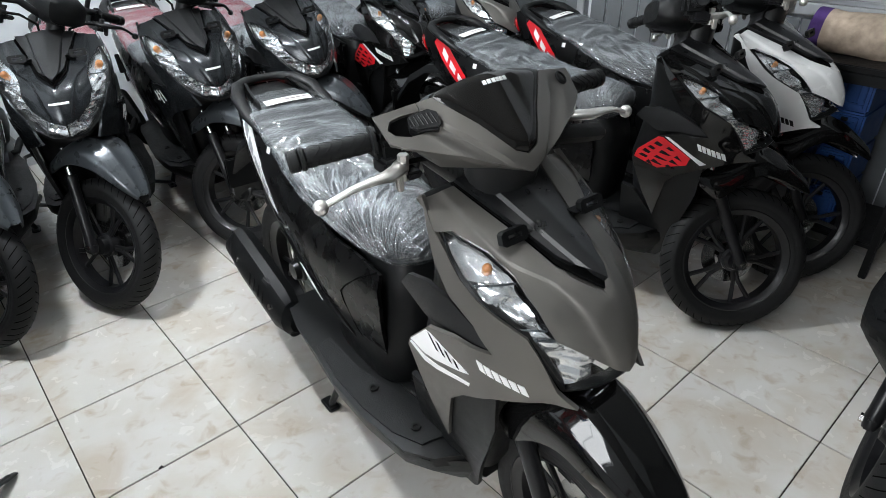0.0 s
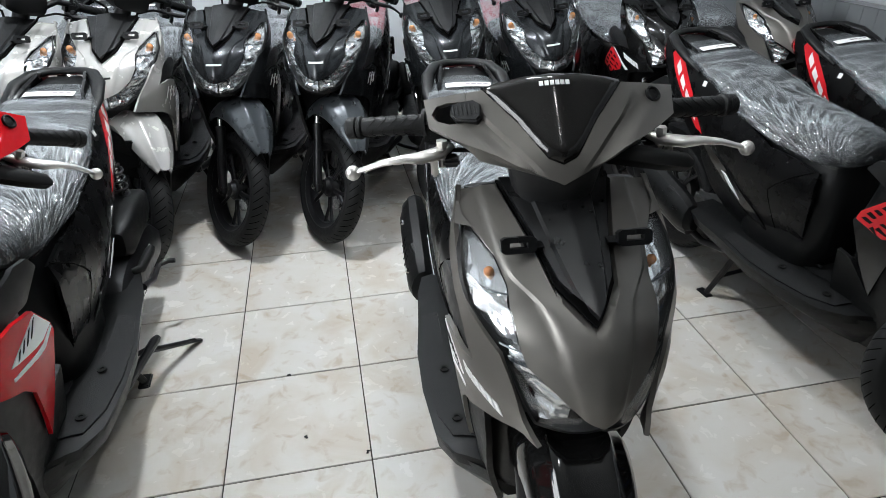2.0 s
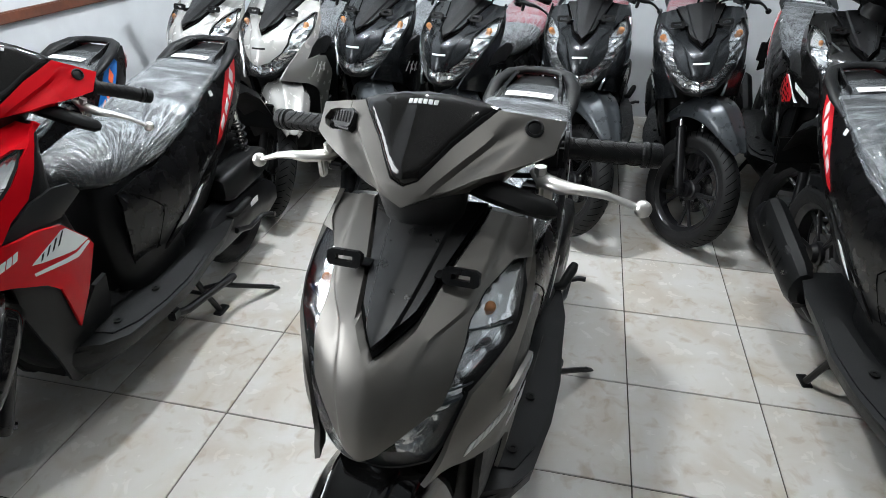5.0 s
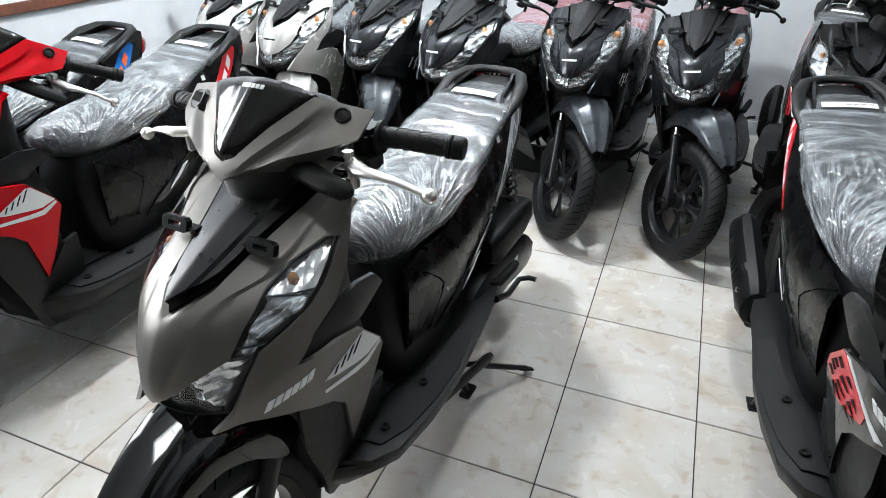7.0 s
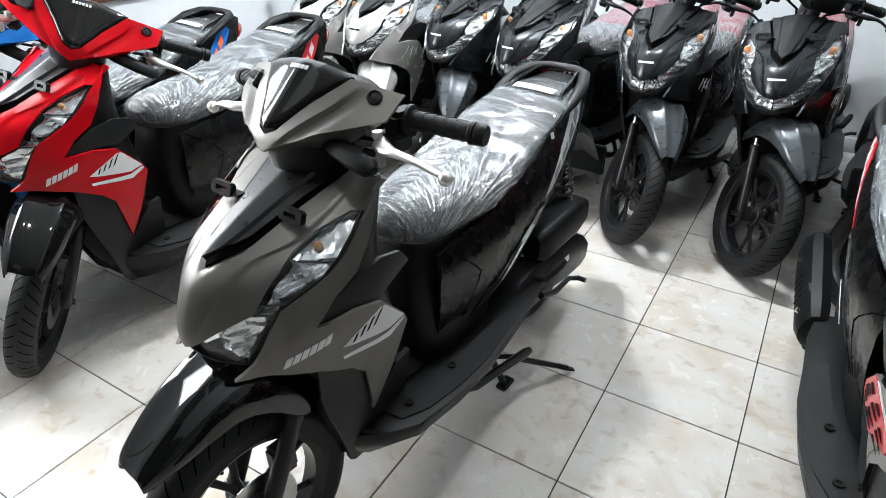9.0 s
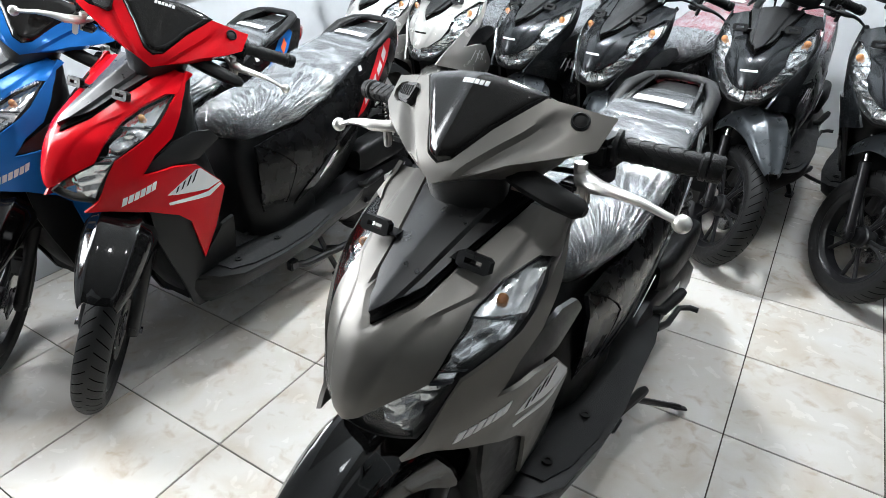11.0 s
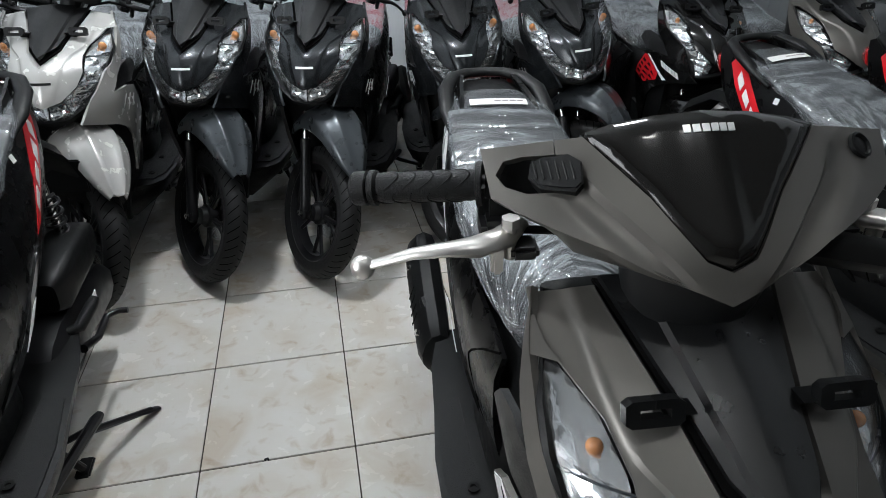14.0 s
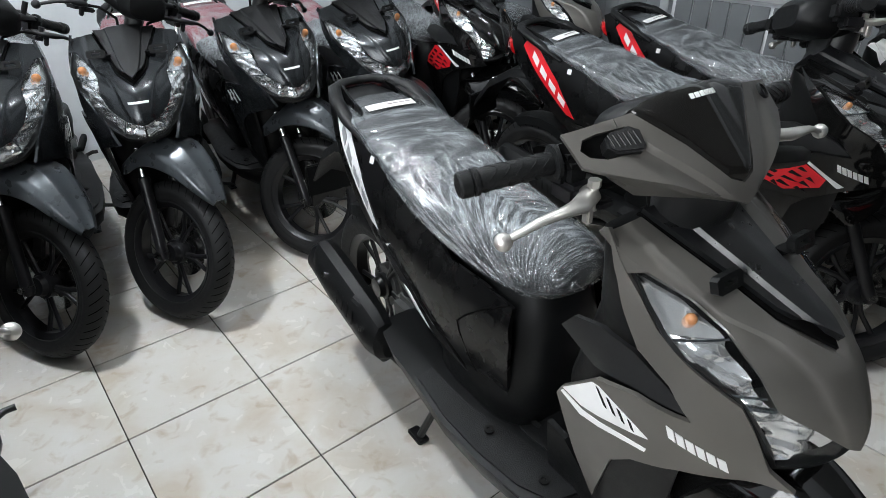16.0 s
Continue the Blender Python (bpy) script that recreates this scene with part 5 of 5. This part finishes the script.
def tile_material():
    m = bpy.data.materials.new("floor_tile")
    m.use_nodes = True
    t = m.node_tree
    b = t.nodes["Principled BSDF"]
    geo, info = t.nodes.new("ShaderNodeNewGeometry"), t.nodes.new("ShaderNodeObjectInfo")
    add = t.nodes.new("ShaderNodeVectorMath")
    add.operation = "MULTIPLY_ADD"
    add.inputs[1].default_value = (1, 1, 1)
    comb = t.nodes.new("ShaderNodeCombineXYZ")
    sc = t.nodes.new("ShaderNodeMath")
    sc.operation = "MULTIPLY"
    sc.inputs[1].default_value = 37.0
    t.links.new(info.outputs["Random"], sc.inputs[0])
    t.links.new(sc.outputs[0], comb.inputs[2])
    t.links.new(geo.outputs["Position"], add.inputs[0])
    t.links.new(comb.outputs[0], add.inputs[2])
    big, mid, fine = (t.nodes.new("ShaderNodeTexNoise") for _ in range(3))
    for n, s, d in ((big, 5.0, 5), (mid, 17.0, 6), (fine, 120.0, 4)):
        n.inputs["Scale"].default_value, n.inputs["Detail"].default_value, n.inputs["Distortion"].default_value = s, d, 0.6
        t.links.new(add.outputs[0], n.inputs["Vector"])
    r1, r2 = t.nodes.new("ShaderNodeValToRGB"), t.nodes.new("ShaderNodeValToRGB")
    r1.color_ramp.elements[0].position, r1.color_ramp.elements[0].color = 0.30, (0.53, 0.47, 0.395, 1)
    r1.color_ramp.elements[1].position, r1.color_ramp.elements[1].color = 0.52, (0.61, 0.583, 0.54, 1)
    e = r1.color_ramp.elements.new(0.72)
    e.color = (0.64, 0.622, 0.595, 1)
    r2.color_ramp.elements[0].position, r2.color_ramp.elements[0].color = 0.27, (0.66, 0.53, 0.40, 1)
    r2.color_ramp.elements[1].position, r2.color_ramp.elements[1].color = 0.44, (1, 1, 1, 1)
    t.links.new(big.outputs[0], r1.inputs[0])
    t.links.new(mid.outputs[0], r2.inputs[0])
    mx = t.nodes.new("ShaderNodeMix")
    mx.data_type, mx.blend_type = "RGBA", "MULTIPLY"
    mx.inputs[0].default_value = 0.55
    t.links.new(r1.outputs[0], mx.inputs[6])
    t.links.new(r2.outputs[0], mx.inputs[7])
    t.links.new(mx.outputs[2], b.inputs["Base Color"])
    rr = t.nodes.new("ShaderNodeMapRange")
    rr.inputs[1].default_value, rr.inputs[2].default_value, rr.inputs[3].default_value, rr.inputs[4].default_value = 0.3, 0.7, 0.13, 0.30
    t.links.new(mid.outputs[0], rr.inputs[0])
    t.links.new(rr.outputs[0], b.inputs["Roughness"])
    bp = t.nodes.new("ShaderNodeBump")
    bp.inputs["Strength"].default_value, bp.inputs["Distance"].default_value = 0.06, 0.002
    t.links.new(fine.outputs[0], bp.inputs["Height"])
    t.links.new(bp.outputs[0], b.inputs["Normal"])
    return m


TILE = tile_material()
GROUT = material("grout", (0.045, 0.038, 0.032), 0.85, 0, 0.2, 0, 0.35, 20)
WALL = material("white_wall_paint", (0.62, 0.64, 0.66), 0.55, 0, 0.3, 0, 0.05, 12, 0.15, 60)
# ceiling is out of view; darkened grey keeps its bounce and reflections low
CEILING = material("dimmed_ceiling", (0.28, 0.285, 0.285), 0.8, 0, 0.2, 0, 0.04, 10)
SHEET = material("painted_sheet_metal", (0.145, 0.153, 0.16), 0.42, 0.1, 0.4, 0, 0.06, 14)
# dark filler for the unseen front, which glossy panels reflect
FRONT_DARK = material("dark_front_filler", (0.05, 0.052, 0.055), 0.5, 0.1, 0.4, 0, 0.1, 14)
WOOD = material("stained_wood_sill", (0.13, 0.045, 0.025), 0.42, 0, 0.4, 0.2, 0.3, 40)
ALU = material("white_aluminium", (0.35, 0.36, 0.37), 0.35, 0.2, 0.4, 0, 0.04, 20)
GLOW = bpy.data.materials.new("daylight_backdrop")
GLOW.use_nodes = True
GLOW.node_tree.nodes["Principled BSDF"].inputs["Emission Color"].default_value = (1.0, 1.0, 1.0, 1)
GLOW.node_tree.nodes["Principled BSDF"].inputs["Emission Strength"].default_value = 3.0


def structure(name, me, mat, label, category):
    return tagged(part(name, me, mat, None), label, category, kind="structure")


floor = structure("floor", box((X0 - 0.15, Y0 - 0.15, -0.12), (X1 + 0.15, Y1 + 0.15, -0.004), 0), GROUT, "dark grout bed under glossy cream floor tiles", "floor")
structure("wall_back", box((X0 - 0.15, Y1, 0), (X1 + 0.15, Y1 + 0.15, H), 0), WALL, "plain pale grey painted back wall", "wall")
structure("wall_right", box((X1, Y0, 0), (X1 + 0.15, Y1, H), 0), WALL, "pale grey painted right wall behind the panels", "wall")
structure("wall_left_lower", box((X0 - 0.15, Y0, 0), (X0, Y1, 0.93), 0), WALL, "pale grey painted wall below the window band", "wall")
structure("wall_left_upper", box((X0 - 0.15, Y0, 2.25), (X0, Y1, H), 0), WALL, "pale grey painted wall above the window band", "wall")
structure("wall_left_end", box((X0 - 0.15, -0.40, 0.93), (X0, Y1, 2.25), 0), WALL, "pale grey painted wall beside the window", "wall")
structure("wall_left_pier", box((X0 - 0.15, Y0, 0.93), (X0, -1.60, 2.25), 0), WALL, "pale grey painted wall beside the window", "wall")
sill = structure("trim_dado", box((X0, Y0, 0.93), (X0 + 0.022, Y1, 0.972), 0.004), WOOD, "brown stained wooden rail along the left wall", "trim")
win = structure("window_1", box((X0 - 0.10, -1.60, 2.21), (X0 - 0.05, -0.40, 2.25), 0.003), ALU, "window with a white aluminium frame", "window")
for wy in (-1.58, -1.0, -0.42):
    part("mullion", box((X0 - 0.10, wy - 0.02, 0.972), (X0 - 0.05, wy + 0.02, 2.21), 0.003), ALU, win)
structure("backdrop_street", box((X0 - 1.2, -3.4, 0.3), (X0 - 1.15, 2.6, 6.0), 0), GLOW, "bright hazy daylight outside the window", "backdrop")
structure("ceiling", box((X0 - 0.15, Y0 - 0.15, H), (X1 + 0.15, Y1 + 0.15, H + 0.12), 0), CEILING, "plain grey ceiling out of view, darkened to dim its reflections", "ceiling")
# added wall, never in view, that keeps reflections of the front dark
front = structure("wall_front", box((X0 - 0.15, Y0 - 0.15, 0), (X1 + 0.15, Y0, H), 0), FRONT_DARK, "unseen dark wall added to close off the front", "wall")
base = structure("baseboard", box((X0, Y1 - 0.014, 0), (X1, Y1, 0.09), 0.002), WALL, "painted skirting along the back wall", "baseboard")

# ribbed sheet panels with a post and rails on the right wall
lining = tagged(new("wall_lining"), "grey ribbed sheet-metal lining with white rails", "wall lining", kind="structure")
lining.location = (X1, 0, 0)
RIB = box((-0.012, 0, 0.02), (-0.004, 0.094, 0.86), 0.003)
for i in range(46):
    part("panel_slat", RIB, SHEET, lining, "", pose(0, Y0 + 0.05 + i * 0.1, 0))
for i in range(5):
    part("panel_slat", RIB, SHEET, lining, "", pose(0, 0.26 + i * 0.1, 0))
for i in range(21):
    part("panel_slat", RIB, SHEET, lining, "", pose(0, 0.84 + i * 0.09, 0))
part("post", box((-0.05, 0.775, 0), (-0.002, 0.825, 2.3), 0.004), ALU, lining)
part("rail", box((-0.04, Y0 + 0.05, 0.88), (-0.002, Y1 - 0.05, 0.93), 0.004), ALU, lining)
part("rail", box((-0.05, Y0 + 0.05, 0.955), (-0.002, Y1 - 0.05, 0.985), 0.004), ALU, lining)
for i in range(6):
    part("upper_panel", box((-0.02, Y0 + 0.06 + i * 1.17, 0.99), (-0.004, Y0 + 1.2 + i * 1.17, 2.3), 0.006), SHEET, lining)

# floor tiles
TILE_ME = box((0.002, 0.002, -0.012), (0.398, 0.398, 0.0), 0.0012)
i0, i1, j0, j1 = -3, 9, -11, 7
for i in range(i0, i1):
    for j in range(j0, j1):
        if 0.4 * (i + 1) <= X0 or 0.4 * i >= X1 or 0.4 * j >= Y1 or 0.4 * (j + 1) <= Y0:
            continue
        lo = (max(0.4 * i, X0) - 0.4 * i, max(0.4 * j, Y0) - 0.4 * j)
        hi = (min(0.4 * (i + 1), X1) - 0.4 * i, min(0.4 * (j + 1), Y1) - 0.4 * j)
        me = TILE_ME if lo == (0, 0) and hi[0] > 0.399 and hi[1] > 0.399 else box((lo[0] + 0.002, lo[1] + 0.002, -0.012), (hi[0] - 0.002, hi[1] - 0.002, 0), 0.0012)
        part("tile", me, TILE, floor, "", pose(0.4 * i, 0.4 * j, 0))

# ceiling lamps
BULB_GLASS = bpy.data.materials.new("lit_bulb")
BULB_GLASS.use_nodes = True
BULB_GLASS.node_tree.nodes["Principled BSDF"].inputs["Emission Color"].default_value = (1, 0.98, 0.95, 1)
BULB_GLASS.node_tree.nodes["Principled BSDF"].inputs["Emission Strength"].default_value = 30
for bx, by, watts, size in LAMPS:
    lamp = tagged(new("ceiling_lamp"), "hanging lamp with a lit round bulb", "lamp", "ceiling lamps")
    lamp.location = (bx, by, H)
    part("cable", tube([(0, 0, 0), (0, 0, -0.46)], 0.004, 8), INK, lamp)
    part("holder", tube([(0, 0, -0.44), (0, 0, -0.47), (0, 0, -0.54)], [0.012, 0.022, 0.022], 20), ALU, lamp)
    bulb_ob = part("bulb", ball((0, 0, -0.58), 0.05), BULB_GLASS, lamp, "lit white bulb")
    bulb_ob.visible_shadow = False

# shelf against the right wall with crates under it and a rolled sack on top
CRATE_BLUE = material("blue_plastic_crate", (0.012, 0.055, 0.20), 0.45, 0, 0.4, 0, 0.1, 20)
CRATE_YELLOW = material("yellow_plastic_crate", (0.55, 0.36, 0.02), 0.45, 0, 0.4, 0, 0.12, 20)
SACK = material("woven_beige_sack", (0.34, 0.27, 0.21), 0.85, 0, 0.2, 0, 0.35, 30, 0.6, 160)
SACK_END = material("purple_sack_end", (0.06, 0.03, 0.13), 0.8, 0, 0.2, 0, 0.3, 30, 0.5, 160)
shelf = tagged(new("shelf"), "black metal shelf rack against the ribbed metal wall lining", "shelf")
shelf.location = (3.20, -1.06, 0)
part("shelf_board", box((-0.20, 0.06, 0.775), (0.20, 0.55, 0.80), 0.004), PLASTIC, shelf)
part("shelf_board", box((-0.20, 0.06, 0.13), (0.20, 0.55, 0.15), 0.004), PLASTIC, shelf)
part("apron", box((-0.198, 0.08, 0.735), (-0.18, 0.53, 0.774), 0.002), PLASTIC, shelf)
for sx in (-0.185, 0.185):
    for sy in (0.075, 0.535):
        part("leg", box((sx - 0.014, sy - 0.014, 0), (sx + 0.014, sy + 0.014, 0.774), 0.003), PLASTIC, shelf)


def crate(name, label, mat, x, y, z, w, h, group):
    """A plastic drawer unit with a framed front that faces -x."""
    top = tagged(new(name), label, "crate", group)
    top.location = (x, y, z)
    part("body", box((-0.14, -w / 2, 0), (0.14, w / 2, h), 0.008), mat, top)
    part("front_frame", joined([box((-0.152, -w / 2 + 0.02, 0.015), (-0.139, w / 2 - 0.02, 0.035), 0.003), box((-0.152, -w / 2 + 0.02, h - 0.035), (-0.139, w / 2 - 0.02, h - 0.015), 0.003)] + [box((-0.152, k - 0.01, 0.03), (-0.139, k + 0.01, h - 0.03), 0.003) for k in (-w / 2 + 0.03, w / 2 - 0.03)]), mat, top)
    part("panel", box((-0.146, -w / 2 + 0.045, 0.038), (-0.139, w / 2 - 0.045, h - 0.040), 0.002), mat, top)
    part("catch", box((-0.158, -0.012, h - 0.032), (-0.150, 0.012, h - 0.018), 0.002), INK, top)


for z in (0.15, 0.307, 0.464, 0.621):
    crate("plastic_crate", "blue plastic drawer crate stacked under the shelf", CRATE_BLUE, 3.20, -0.735, z, 0.13, 0.154, "crates under the shelf")
for z in (0.15, 0.33, 0.51):
    crate("plastic_crate", "blue plastic drawer crate stacked under the shelf", CRATE_BLUE, 3.20, -0.59, z, 0.145, 0.178, "crates under the shelf")
crate("plastic_crate", "shallow yellow plastic crate stacked on blue crates", CRATE_YELLOW, 3.20, -0.59, 0.69, 0.145, 0.083, "crates under the shelf")
ROLL = []
for i in range(41):
    y = -0.13 + 0.46 * i / 40
    swell = 0.070 + 0.012 * math.sin(5 * y + 1) + 0.006 * math.sin(23 * y)
    if i in (0, 40):
        swell *= 0.55
    ring = []
    for k in range(28):
        a = math.tau * k / 28
        rr = swell * (1 + 0.06 * noise.noise(Vector((3 * math.cos(a), 3 * math.sin(a), 14 * y))) + 0.05 * math.sin(3 * a + 9 * y))
        ring.append(Vector((rr * 1.25 * math.cos(a), y, 0.07 + max(-0.07, rr * math.sin(a)))))
    ROLL.append(ring)
sack = tagged(part("rolled_sack", loft(ROLL[:36]), SACK, None), "rolled woven beige sack with a purple end on the shelf", "sack")
sack.location = (3.19, -0.82, 0.801)
part("purple_end", loft(ROLL[35:]), SACK_END, sack, "purple cloth end")

# scraps on the floor
for sx, sy, turn in ((0.567, 0.002, 20), (0.790, -0.372, 75), (0.62, -0.28, 130)):
    scrap = tagged(part("scrap", joined([box((-0.006, -0.003, 0), (0.006, 0.003, 0.004), 0.001), box((0.002, -0.007, 0), (0.006, 0.004, 0.003), 0.001)]), INK, None), "small dark scrap lying on the floor tiles", "scrap", "scraps on the floor")
    scrap.matrix_world = pose(sx, sy, 0.0002, 0, 0, turn)
